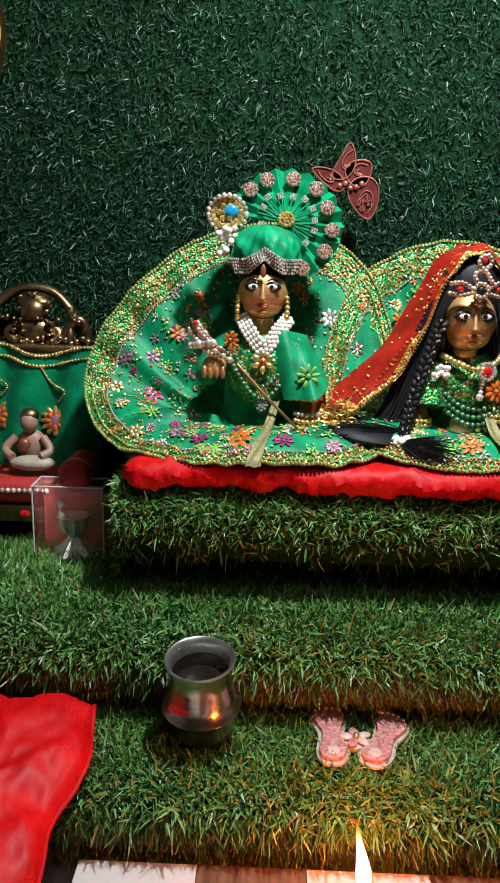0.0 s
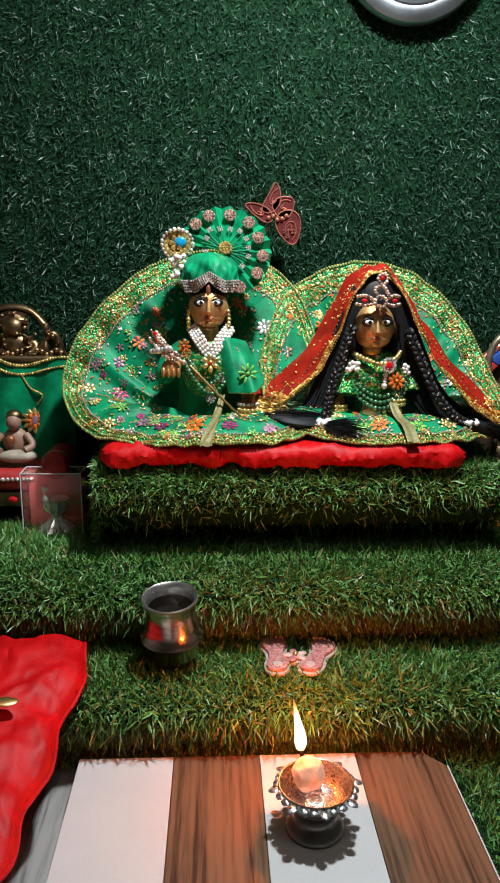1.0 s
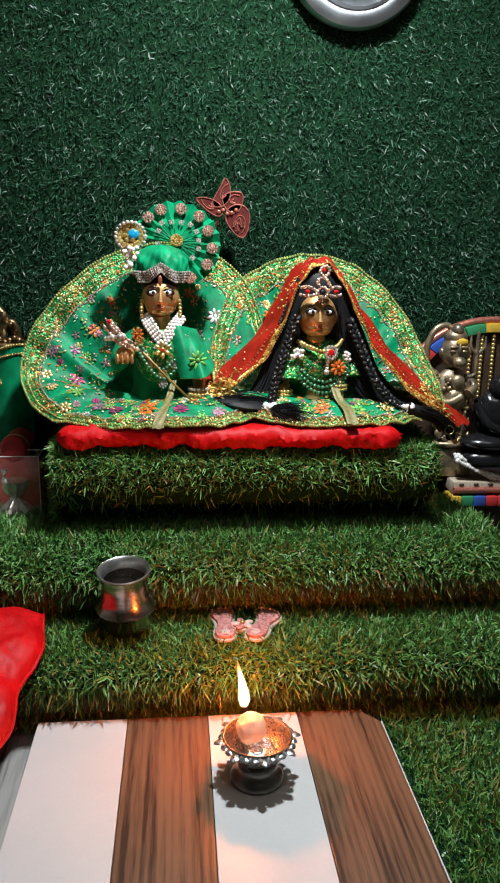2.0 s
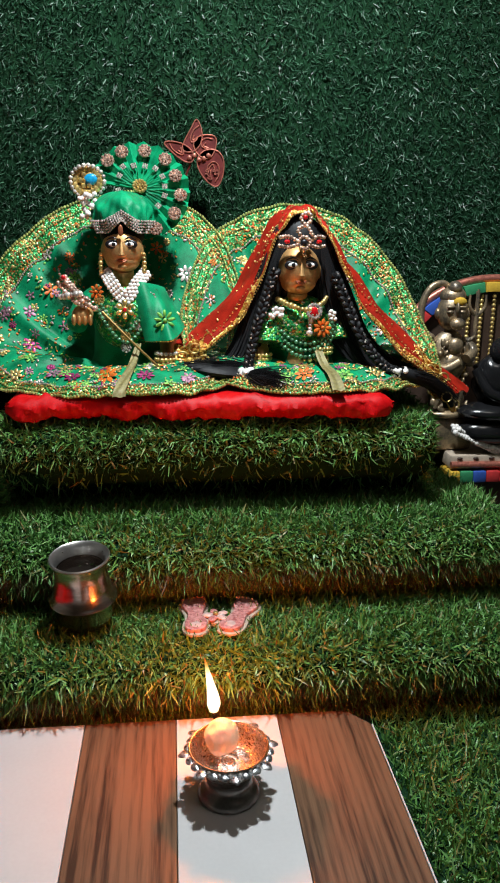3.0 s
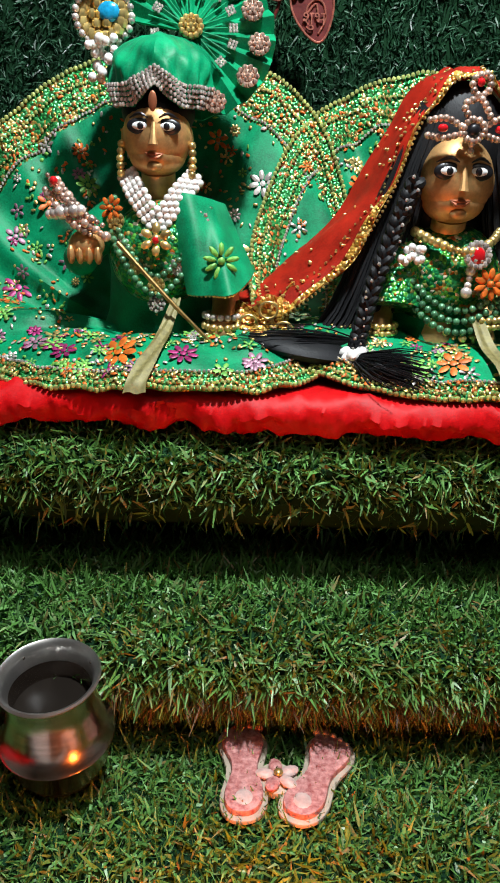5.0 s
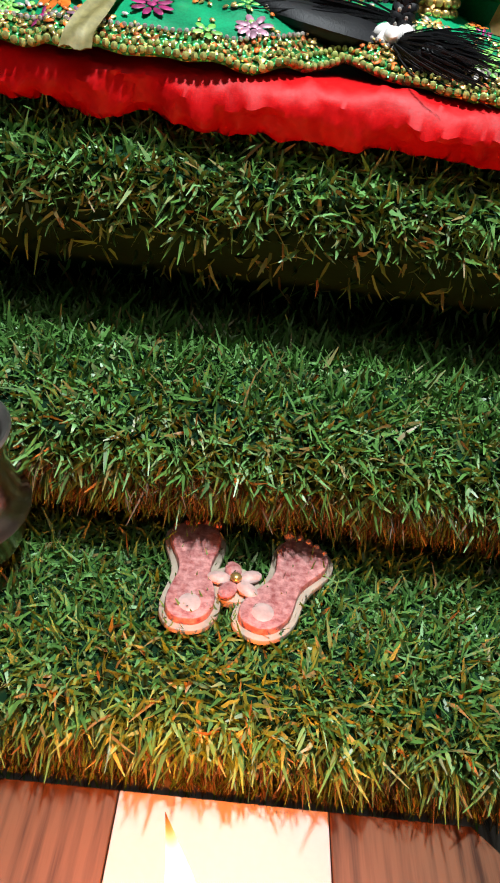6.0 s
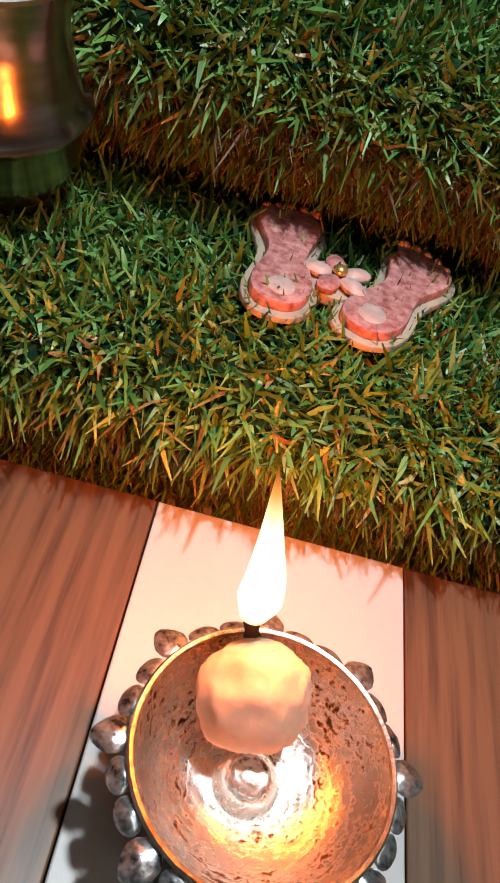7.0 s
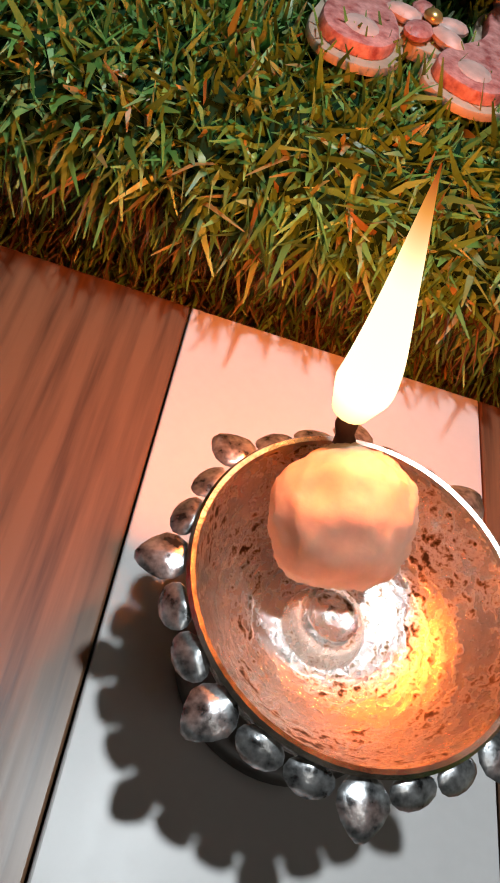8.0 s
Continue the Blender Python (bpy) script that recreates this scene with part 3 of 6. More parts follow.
M_GOLD = mat("gold thread", (0.72, 0.52, 0.19), 0.28, 0.75, var=0.3, scale=120, island=0.4)
M_CRYSTAL = mat("rhinestones", (0.80, 0.70, 0.64), 0.16, 0.6, var=0.3, scale=500, island=0.45)
M_TIARA = mat("pink gold stones", (0.72, 0.50, 0.40), 0.18, 0.7, var=0.35, scale=500, island=0.5)
M_PEARL = mat("white pearl beads", (0.80, 0.76, 0.72), 0.22, var=0.08, coat=0.5, island=0.12)
M_MAGENTA = mat("magenta embroidery", (0.28, 0.016, 0.11), 0.4, 0.3, var=0.3, scale=200, island=0.3)
M_ORANGE = mat("orange embroidery", (0.60, 0.13, 0.012), 0.45, 0.2, var=0.3, scale=200, island=0.3)
M_LIME = mat("lime embroidery", (0.16, 0.42, 0.07), 0.45, 0.2, var=0.3, scale=200, island=0.3)
M_LILAC = mat("dull lilac embroidery", (0.32, 0.16, 0.22), 0.4, 0.3, var=0.3, scale=200, island=0.3)
M_REDGEM = mat("red glass stone", (0.6, 0.01, 0.015), 0.1, var=0.1, coat=0.6)
M_BLUEGEM = mat("turquoise enamel", (0.01, 0.30, 0.55), 0.2, var=0.3, scale=200, coat=0.5)
M_GREENBEAD = mat("dark green pearl beads", (0.09, 0.24, 0.12), 0.2, 0.3, var=0.2, island=0.35, coat=0.4)
M_VEIL = mat("sheer red chiffon", (0.30, 0.012, 0.004), 0.55, var=0.4, scale=70, fine=800, bump=0.5, spec=0.15)
M_HAIR = mat("black hair", (0.005, 0.005, 0.006), 0.5, spec=0.25, var=0.4, scale=60, fine=1400, bump=0.8, stretch=(1, 1, 0.12))
M_SASH = mat("beige net ribbon", (0.20, 0.17, 0.06), 0.5, 0.2, var=0.3, scale=300)
M_EYEWHITE = mat("white eye enamel", (0.8, 0.8, 0.78), 0.3, var=0.03)
M_BLACK = mat("black enamel", (0.008, 0.008, 0.01), 0.3, var=0.2)
M_LIP = mat("dull copper red paint", (0.36, 0.12, 0.055), 0.4, 0.4, var=0.2)
M_FACE = mat("polished brass face", (0.58, 0.33, 0.13), 0.42, 0.65, var=0.3, scale=60, fine=500, bump=0.1)
M_MAROON = mat("dark red lacquered board", (0.11, 0.014, 0.012), 0.4, var=0.3, scale=120)
M_COPPER = mat("coppery pink foil", (0.50, 0.17, 0.12), 0.35, 0.6, var=0.3, scale=200)
M_SKIN = mat("painted resin", (0.36, 0.20, 0.14), 0.45, var=0.15, scale=80)
M_CREAM = mat("cream resin", (0.42, 0.34, 0.26), 0.5, var=0.2, scale=80)
M_PINK = mat("pink marbled resin", (0.42, 0.095, 0.09), 0.45, var=0.3, scale=260, fine=700, hue=(0.52, 0.26, 0.24), bump=0.3)
M_PALE = mat("pale pink resin", (0.60, 0.40, 0.36), 0.4, var=0.15, scale=200)
M_ACRYLIC = mat("clear acrylic sheet", (0.93, 0.95, 0.95), 0.06, transmission=1.0, var=0.02, bump=0.0)
M_BRIGHT = mat("bright silver", (0.80, 0.77, 0.72), 0.28, 0.85, var=0.3, scale=150, bump=0.3)
M_EDGE = mat("polished acrylic edge", (0.62, 0.55, 0.55), 0.25, var=0.1)
M_TRIM = mat("green gold sequins", (0.50, 0.55, 0.18), 0.28, 0.35, var=0.3, scale=120, island=0.5)
M_SHINYBLACK = mat("glossy black stone", (0.01, 0.010, 0.011), 0.16, var=0.3, scale=60, bump=0.2)
M_REDCLOTH = mat("dull red cloth", (0.42, 0.02, 0.018), 0.55, var=0.25, scale=80, fine=700, bump=0.3)
M_REDCARD = mat("pinkish red card", (0.55, 0.10, 0.09), 0.6, var=0.2, scale=120)
M_DARKWOOD = mat("dark brown wood", (0.05, 0.028, 0.018), 0.5, var=0.3, scale=40)
PATCHES = [mat("yellow cloth patch", (0.65, 0.40, 0.04), 0.6), mat("red cloth patch", (0.55, 0.03, 0.03), 0.6), mat("blue cloth patch", (0.03, 0.10, 0.45), 0.6), mat("green cloth patch", (0.03, 0.25, 0.10), 0.6)]


def bead(bm, c, r, u=8, v=5):
    return blob(c, (r, r, r), bm, u, v)


def strand(points, r, gap, bm=None, u=8, v=5, vary=0.0):
    """Beads threaded along a smooth line."""
    bm = bm or bmesh.new()
    line = smooth_line(points, 160)
    run, due = 0.0, 0.0
    for a, b in zip(line, line[1:]):
        d = (b - a).length
        while due <= run + d:
            bead(bm, a.lerp(b, (due - run) / max(d, 1e-9)), r * (1 + vary * random.uniform(-1, 1)), u, v)
            due += gap
        run += d
    return bm


BEADS = {}


def beads_on(name, points, r, gap, material, parent, vary=0.0, label=""):
    """Single beads threaded along a smooth line, all on one shared ball."""
    if material not in BEADS:
        BEADS[material] = as_mesh("bead", blob((0, 0, 0), (1, 1, 1), u=10, v=7), material, True)
    line = smooth_line(points, 200)
    run, due = 0.0, 0.0
    for a, b in zip(line, line[1:]):
        d = (b - a).length
        while due <= run + d:
            ob = new(name, BEADS[material])
            ob.parent = parent
            ob.location = a.lerp(b, (due - run) / max(d, 1e-9)) - BASE[parent]
            ob.scale = [r * (1 + vary * random.uniform(-1, 1))] * 3
            due += gap
        run += d


def frame_at(p, n, spin=0.0):
    """A pose at p whose z points along n."""
    return Matrix.Translation(p) @ Vector(n).to_track_quat("Z", "Y").to_matrix().to_4x4() @ pose(0, 0, 0, 0, 0, spin)


def flower(m, petals, r, wide, thick=0.0004, core=0.22):
    """A small stitched or jewelled flower of flattened petals, at the pose m."""
    bm = bmesh.new()
    for k in range(petals):
        a = math.tau * k / petals
        one = blob((0, 0, 0), (r * 0.36, r * wide, thick), u=8, v=4)
        bmesh.ops.transform(one, matrix=m @ pose(0, 0, 0, 0, 0, math.degrees(a)) @ Matrix.Translation((r * 0.62, 0, thick * 0.5)), verts=one.verts[:])
        join(bm, one)
    if core:
        one = blob((0, 0, 0), (r * core, r * core, thick * 1.6), u=8, v=5)
        bmesh.ops.transform(one, matrix=m @ Matrix.Translation((0, 0, thick)), verts=one.verts[:])
        join(bm, one)
    return bm


def rosette(m, r, beads=10):
    """A round brooch: a ring of stones, an inner ring and a raised middle."""
    bm = bmesh.new()
    for rr, n_, s in ((0.78, beads, 0.25), (0.38, 6, 0.2), (0, 1, 0.26)):
        for k in range(n_):
            a = math.tau * k / n_
            bead(bm, m @ Vector((r * rr * math.cos(a), r * rr * math.sin(a), r * (0.18 + 0.1 * (rr < 0.5)))), r * s, 7, 4)
    one = lathe([(0, -0.0004), (r * 0.95, -0.0004), (r * 0.95, r * 0.1), (0, r * 0.14)], (0, 0, 0), 14)
    bmesh.ops.transform(one, matrix=m, verts=one.verts[:])
    return join(bm, one)


class Skirt:
    """A pleated round skirt spread out behind and in front of a seated figure."""

    def __init__(self, centre, rim, pleats, depth, seed):
        self.c, self.rim, self.pleats, self.depth, self.seed = Vector(centre), [Vector(p) for p in rim], pleats, depth, seed

    def edge(self, u):
        p, n_ = self.rim, len(self.rim)
        s = (u % 1.0) * n_
        i, t = int(s), s - int(s)
        a, b, c, d = (p[(i + k) % n_] for k in (-1, 0, 1, 2))
        return 0.5 * (2 * b + (c - a) * t + (2 * a - 5 * b + 4 * c - d) * t * t + (3 * b - a - 3 * c + d) * t ** 3)

    def at(self, u, r):
        e = self.edge(u) - self.c
        low = max(0.0, 1 - abs(e.z) / 0.06)
        wave = math.sin(math.tau * self.pleats * u + 1.5 * noise.noise(Vector((u * 9, self.seed, 0))))
        wave = 0.6 * wave + 1.5 * noise.noise(Vector((math.cos(math.tau * u) * 6, math.sin(math.tau * u) * 6, r * 2 + self.seed)))
        out = Vector((0, -0.75, 0.65)) * (self.depth * wave * (1 - 0.7 * low) * r ** 0.6 * (1 if r < 0.85 else 1 - 5 * (r - 0.85)))
        out += Vector((0, -0.7, 0.7)) * (0.0016 * noise.noise(Vector((u * 45, r * 9, self.seed + 7))) + 0.0010 * noise.noise(Vector((u * 110, r * 5, self.seed)))) * (r > 0.1)
        dome = Vector((0, -0.3, 1)) * (0.022 * low * math.sin(math.pi * min(1, r)) ** 1.0)
        hem = Vector((0, -0.25, 1)) * (0.0055 * low * max(0.0, r - 0.7) / 0.3 * noise.noise(Vector((math.cos(math.tau * u) * 9, math.sin(math.tau * u) * 9, self.seed + 3))))
        bowl = Vector((0, 0.3, -0.9)) * (0.02 * (1 - low) * math.sin(math.pi * min(1, r)))
        return self.c + e * r + out + dome + bowl + hem

    def normal(self, u, r):
        a = self.at(u + 0.004, r) - self.at(u - 0.004, r)
        b = self.at(u, r + 0.02) - self.at(u, r - 0.02)
        n_ = a.cross(b).normalized()
        return n_ if n_.y < 0 or n_.z > 0.7 else -n_


def dress_skirt(sk, dress, flowers, label):
    cloth = part("skirt", sheet(lambda u, v: sk.at(u, 0.06 + 0.80 * v), 170, 26, 0.0012, closed=True), M_GREEN, dress, label)
    part("border", sheet(lambda u, v: sk.at(u, 0.855 + 0.145 * v), 200, 6, 0.0020, closed=True), M_BROCADE, cloth, "wide green and gold brocade border")
    for r, size, gap, mt in ((1.0, 0.0018, 0.0038, M_TRIM), (0.955, 0.0013, 0.0034, M_TRIM), (0.90, 0.0010, 0.0036, M_GOLD), (0.868, 0.0013, 0.0030, M_CRYSTAL)):
        pts = [sk.at(k / 240, r) + sk.normal(k / 240, min(r, 0.97)) * 0.0012 for k in range(241)]
        bm, due, run = bmesh.new(), 0.0, 0.0
        for a, b in zip(pts, pts[1:]):
            d = (b - a).length
            while due <= run + d:
                bead(bm, a.lerp(b, (due - run) / max(d, 1e-9)), size, 6, 4)
                due += gap
            run += d
        part("sequin_trim", bm, mt, cloth, "row of small sequins", kind="stuff")
    for u, r, petals, size, wide, mt in flowers:
        m = frame_at(sk.at(u, r) + sk.normal(u, r) * 0.0012, sk.normal(u, r), random.uniform(0, 60))
        part("flower", flower(m, petals, size, wide), mt, cloth)
    for k in range(120):
        u, r = random.random(), random.uniform(0.40, 0.90)
        m = frame_at(sk.at(u, r) + sk.normal(u, r) * 0.0012, sk.normal(u, r), random.uniform(0, 60))
        part("flower", flower(m, random.choice((5, 6, 8)), random.uniform(0.0035, 0.0078), random.uniform(0.14, 0.24)), random.choice((M_ORANGE, M_LIME, M_GOLD, M_GOLD, M_LILAC, M_MAGENTA, M_CRYSTAL, M_LIME)), cloth)
    bits = {0: bmesh.new(), 1: bmesh.new(), 2: bmesh.new(), 3: bmesh.new()}
    for k in range(1800):
        u, r = random.random(), random.uniform(0.30, 0.97) ** 0.75
        r = min(r, 0.98)
        which = random.choice((0, 0, 1, 2, 3)) if r < 0.86 else random.choice((0, 0, 2))
        if r < 0.84 and noise.noise(Vector((math.cos(math.tau * u) * r * 7, math.sin(math.tau * u) * r * 7, sk.seed * 3))) < -0.10:
            continue
        n_ = sk.normal(u, r)
        one = blob((0, 0, 0), (random.uniform(0.0012, 0.0026), random.uniform(0.0008, 0.0015), 0.0006), u=6, v=4)
        bmesh.ops.transform(one, matrix=frame_at(sk.at(u, r) + n_ * 0.0011, n_, random.uniform(0, 180)), verts=one.verts[:])
        join(bits[which], one)
    for k, (bm, mt, lab) in enumerate(zip(bits.values(), (M_GOLD, M_CRYSTAL, M_ORANGE, M_LIME), ("scattered gold stitches", "scattered silver sequins", "scattered orange stitches", "scattered lime stitches"))):
        part("stitching", bm, mt, cloth, lab, kind="stuff")
    return cloth


def figure(name, head, neck_z, arms, label, k, category="statuette"):
    """A seated brass figure: head, neck, trunk and arms, all one mesh."""
    h = Vector(head)

    def at(x, y, z):
        return h + Vector((x, y, z)) * k

    bm = blob(h, (0.0262 * k, 0.0235 * k, 0.0295 * k), u=28, v=20)
    blob(at(0, -0.001, -0.014), (0.0222 * k, 0.0205 * k, 0.0155 * k), bm, 20, 12)
    tube([at(0, -0.0225, 0.009), at(0, -0.0262, -0.002), at(0, -0.0268, -0.006)], lambda s: (0.0016 + 0.0020 * s) * k, 8, bm, 6)
    for dz, lip in ((-0.0128, 0.0010), (-0.0150, 0.0013)):
        tube([at(-0.0068, -0.0208, -0.0122), at(-0.0030, -0.0224, dz), at(0, -0.0227, dz - 0.0002), at(0.0030, -0.0224, dz), at(0.0068, -0.0208, -0.0122)], lambda s: (0.0004 + lip * math.sin(math.pi * s)) * k, 8, bm, 16, material=3)
    blob(at(0, -0.0190, -0.0215), (0.0062 * k, 0.0040 * k, 0.0040 * k), bm, 10, 6)
    for sx in (-1, 1):
        blob(at(sx * 0.0102, -0.0203, 0.0062), (0.0100 * k, 0.0022 * k, 0.0060 * k), bm, 16, 10, material=2)
        tube([at(sx * 0.0040, -0.0232, 0.0122), at(sx * 0.0105, -0.0222, 0.0150), at(sx * 0.0185, -0.0172, 0.0118)], lambda s: (0.0004 + 0.0008 * math.sin(math.pi * s)) * k, 6, bm, 10, material=2)
        blob(at(sx * 0.0102, -0.0212, 0.0064), (0.0066 * k, 0.0020 * k, 0.0034 * k), bm, 14, 8, material=1)
        blob(at(sx * 0.0098, -0.0226, 0.0064), (0.0025 * k, 0.0012 * k, 0.0027 * k), bm, 10, 6, material=2)
        blob(at(sx * 0.0245, 0.001, -0.002), (0.0035 * k, 0.006 * k, 0.0095 * k), bm, 10, 8)
    tube([at(0, 0.004, -0.026), (h.x, h.y + 0.008, neck_z)], 0.0115, 16, bm, 5)
    lathe([(0.0, 0.268), (0.030, 0.268), (0.026, 0.295), (0.023, 0.33), (0.025, 0.352), (0.018, 0.368), (0.010, 0.376), (0, 0.376)], (h.x, h.y + 0.014, neck_z - 0.374), 28, bm)
    for pts, r0, r1, fist in arms:
        tube(pts, lambda s: r0 + (r1 - r0) * s, 12, bm, 12)
        f = Vector(pts[-1])
        blob(f, (fist, fist * 0.9, fist * 0.85), bm, 14, 10)
        for j in range(4):
            blob(f + Vector(((j - 1.5) * fist * 0.5, -fist * 0.62, -fist * 0.45)), (fist * 0.24, fist * 0.34, fist * 0.55), bm, 8, 6)
    return solo(name, bm, [M_FACE, M_EYEWHITE, M_BLACK, M_LIP], (h.x, h.y + 0.01, 0.262), label, category)


def bodice(dress, x, y, top, label):
    def surf(u, v):
        a = math.tau * u
        z = top - (top - 0.272) * v
        prof = [(0.0, 0.021), (0.10, 0.033), (0.22, 0.041), (0.5, 0.037), (0.75, 0.038), (1.0, 0.047)]
        for (v0, r0), (v1, r1) in zip(prof, prof[1:]):
            if v0 <= v <= v1:
                r = r0 + (r1 - r0) * (v - v0) / (v1 - v0)
        r *= 1 + 0.02 * math.sin(7 * a + v * 5)
        return (x + r * math.cos(a), y + r * 0.72 * math.sin(a), z)
    return part("bodice", sheet(surf, 48, 16, 0.001, closed=True), M_GREEN, dress, label)


# ---- the figure with the turban ----
S1 = Skirt((-0.020, 0.672, 0.278), [(-0.019, 0.568, 0.270), (-0.085, 0.577, 0.268), (-0.158, 0.622, 0.274), (-0.196, 0.690, 0.312), (-0.178, 0.722, 0.378), (-0.120, 0.748, 0.441),
           (-0.060, 0.765, 0.472), (0.020, 0.772, 0.480), (0.092, 0.755, 0.440), (0.125, 0.720, 0.360), (0.118, 0.640, 0.290), (0.075, 0.578, 0.272)], 19, 0.0044, 1)
dress_one = thing("doll_dress", (-0.02, 0.66, 0.268), "spread emerald green satin dress with flowers and gold border", "doll dress", "doll dresses")
FLOWERS1 = [(0.30, 0.62, 8, 0.0125, 0.17, M_MAGENTA), (0.245, 0.62, 6, 0.0105, 0.2, M_ORANGE), (0.195, 0.66, 9, 0.013, 0.14, M_LIME), (0.02, 0.70, 8, 0.014, 0.2, M_ORANGE), (0.965, 0.72, 8, 0.0105, 0.18, M_MAGENTA),
            (0.085, 0.72, 7, 0.0095, 0.2, M_MAGENTA), (0.12, 0.70, 7, 0.009, 0.2, M_LILAC), (0.345, 0.72, 6, 0.009, 0.22, M_LILAC), (0.39, 0.70, 6, 0.010, 0.2, M_ORANGE), (0.44, 0.66, 8, 0.010, 0.2, M_LIME),
            (0.66, 0.72, 8, 0.011, 0.2, M_CRYSTAL), (0.70, 0.55, 6, 0.010, 0.22, M_GOLD), (0.60, 0.75, 6, 0.009, 0.2, M_ORANGE), (0.27, 0.82, 6, 0.008, 0.25, M_GOLD), (0.16, 0.84, 7, 0.008, 0.25, M_GOLD),
            (0.92, 0.82, 7, 0.009, 0.2, M_LILAC), (0.32, 0.82, 6, 0.007, 0.25, M_LILAC), (0.05, 0.86, 7, 0.008, 0.2, M_LIME), (0.75, 0.72, 7, 0.011, 0.2, M_CRYSTAL), (0.22, 0.80, 6, 0.007, 0.25, M_GOLD)]
dress_skirt(S1, dress_one, FLOWERS1, "pleated emerald satin skirt with stitched flowers")
bodice(dress_one, -0.012, 0.680, 0.378, "green satin bodice")
part("chest_panel", blob((-0.012, 0.660, 0.340), (0.035, 0.022, 0.036), u=26, v=16), M_LIMEBROC, dress_one, "embroidered green chest panel")
part("sleeve", tube([(-0.036, 0.676, 0.366), (-0.060, 0.668, 0.348), (-0.066, 0.654, 0.336), (-0.061, 0.645, 0.344)], lambda s: 0.015 - 0.0065 * s ** 2 + 0.001 * math.sin(9 * s), 18, n=14), M_GREEN, dress_one)


def drape(u, v):
    top = Vector((-0.006, 0.650, 0.382)).lerp(Vector((0.030, 0.680, 0.372)), u)
    hem = Vector((0.010, 0.632, 0.318)).lerp(Vector((0.052, 0.656, 0.330)), u)
    bulge = math.sin(math.pi * u) * (0.011 + 0.016 * v)
    return top.lerp(hem, v) + Vector((0.3, -1, 0.1)) * bulge + Vector((0, 0.0026 * (0.3 + v) * math.sin(u * 15 + v * 4), -0.006 * math.sin(math.pi * u) * v))


wide_sleeve = part("sleeve", sheet(drape, 28, 18, 0.0015), M_GREEN, dress_one, "wide draped green sleeve with a lime flower")
part("flower", flower(frame_at(drape(0.5, 0.66) + Vector((0.0004, -0.0022, 0.0004)), (0.15, -1, 0.2), 10), 9, 0.0125, 0.15, 0.0012), M_LIME, wide_sleeve)
part("sleeve_trim", strand([drape(k / 12, 1.0) for k in range(13)], 0.0013, 0.0028), M_GOLD, wide_sleeve, kind="stuff")
sash_line = smooth_line([(0.002, 0.632, 0.312), (-0.002, 0.622, 0.300), (-0.006, 0.606, 0.291), (-0.011, 0.586, 0.283), (-0.016, 0.568, 0.274), (-0.017, 0.562, 0.267)], 30)
part("sash", sheet(lambda u, v: sash_line[round(u * 29)] + Vector(((v - 0.5) * (0.006 + 0.008 * u), -0.003, 0.003 + 0.0008 * math.sin(v * 9 + u * 12))), 29, 6, 0.0007), M_SASH, dress_one, "hanging beige net ribbon")

figure("statuette", (-0.014, 0.664, 0.4155), 0.376,
       [([(-0.040, 0.676, 0.362), (-0.066, 0.660, 0.336), (-0.058, 0.636, 0.347)], 0.010, 0.008, 0.0118), ([(0.012, 0.672, 0.36), (0.033, 0.650, 0.318), (0.032, 0.625, 0.293)], 0.011, 0.0085, 0.0105)],
       "seated brass figure with painted eyes and a green turban", 0.86)
wig = blob((-0.014, 0.6720, 0.4300), (0.0245, 0.0235, 0.0170), u=24, v=14)
solo("hair", wig, M_HAIR, (-0.012, 0.677, 0.40), "short black hair under the green turban", "hair")

# Turban with its pleated fan.
turban = thing("turban", (-0.010, 0.69, 0.440), "emerald satin turban with a jewelled pleated fan", "turban")
FC, FN = Vector((0.006, 0.692, 0.481)), Vector((0.04, -0.93, 0.36)).normalized()
FM = frame_at(FC, FN)
FX = Vector((1, 0, 0)) - FN * FN.x
FX.normalize()
FY = FN.cross(FX)


def on_fan(deg, r, lift=0.0):
    a = radians(deg)
    return FC + FX * (r * math.cos(a)) + FY * (r * math.sin(a)) + FN * lift


def fan_surf(u, v):
    deg, r = 172 - 262 * u, 0.003 + 0.053 * v
    fold = abs(((u * 15) % 1.0) - 0.5) * 2
    return on_fan(deg, r * (1 + 0.015 * fold), 0.0075 * (fold - 0.5) * v - 0.004 * v)


fan = part("fan", sheet(fan_surf, 180, 8, 0.0012), M_GREEN, turban, "round pleated green fan")
for k in range(15):
    deg = 172 - 262 * (k + 0.5) / 15
    part("fold_cord", tube([on_fan(deg, 0.006, 0.0035), on_fan(deg, 0.030, 0.002)], 0.0006, 6), M_GREEN, fan)
for deg, r, size in ((139, 0.047, 0.0085), (115, 0.046, 0.0085), (82, 0.044, 0.0085), (50, 0.045, 0.0085), (21, 0.043, 0.0085), (-9, 0.046, 0.0085), (-37, 0.048, 0.0085), (-70, 0.050, 0.0085)):
    part("rosette", rosette(frame_at(on_fan(deg, r, 0.002), FN), size * 0.92), M_TIARA, fan, "round rhinestone rosette")
for deg, r in ((150, 0.026), (128, 0.030), (104, 0.026), (76, 0.026), (52, 0.029), (28, 0.029), (4, 0.028), (-18, 0.029), (-46, 0.029), (190, 0.024)):
    m = frame_at(on_fan(deg, r, 0.004), FN, deg)
    bm = bmesh.new()
    for i in range(3):
        for j in range(3):
            bead(bm, m @ Vector(((i - 1) * 0.0021, (j - 1) * 0.0021, 0)), 0.0012, 6, 4)
    part("stone_square", bm, M_CRYSTAL, fan, "small square of clear stones")
part("rosette", rosette(frame_at(on_fan(0, 0.0, 0.006), FN), 0.0085, 12), M_GOLD, fan, "gold middle rosette")


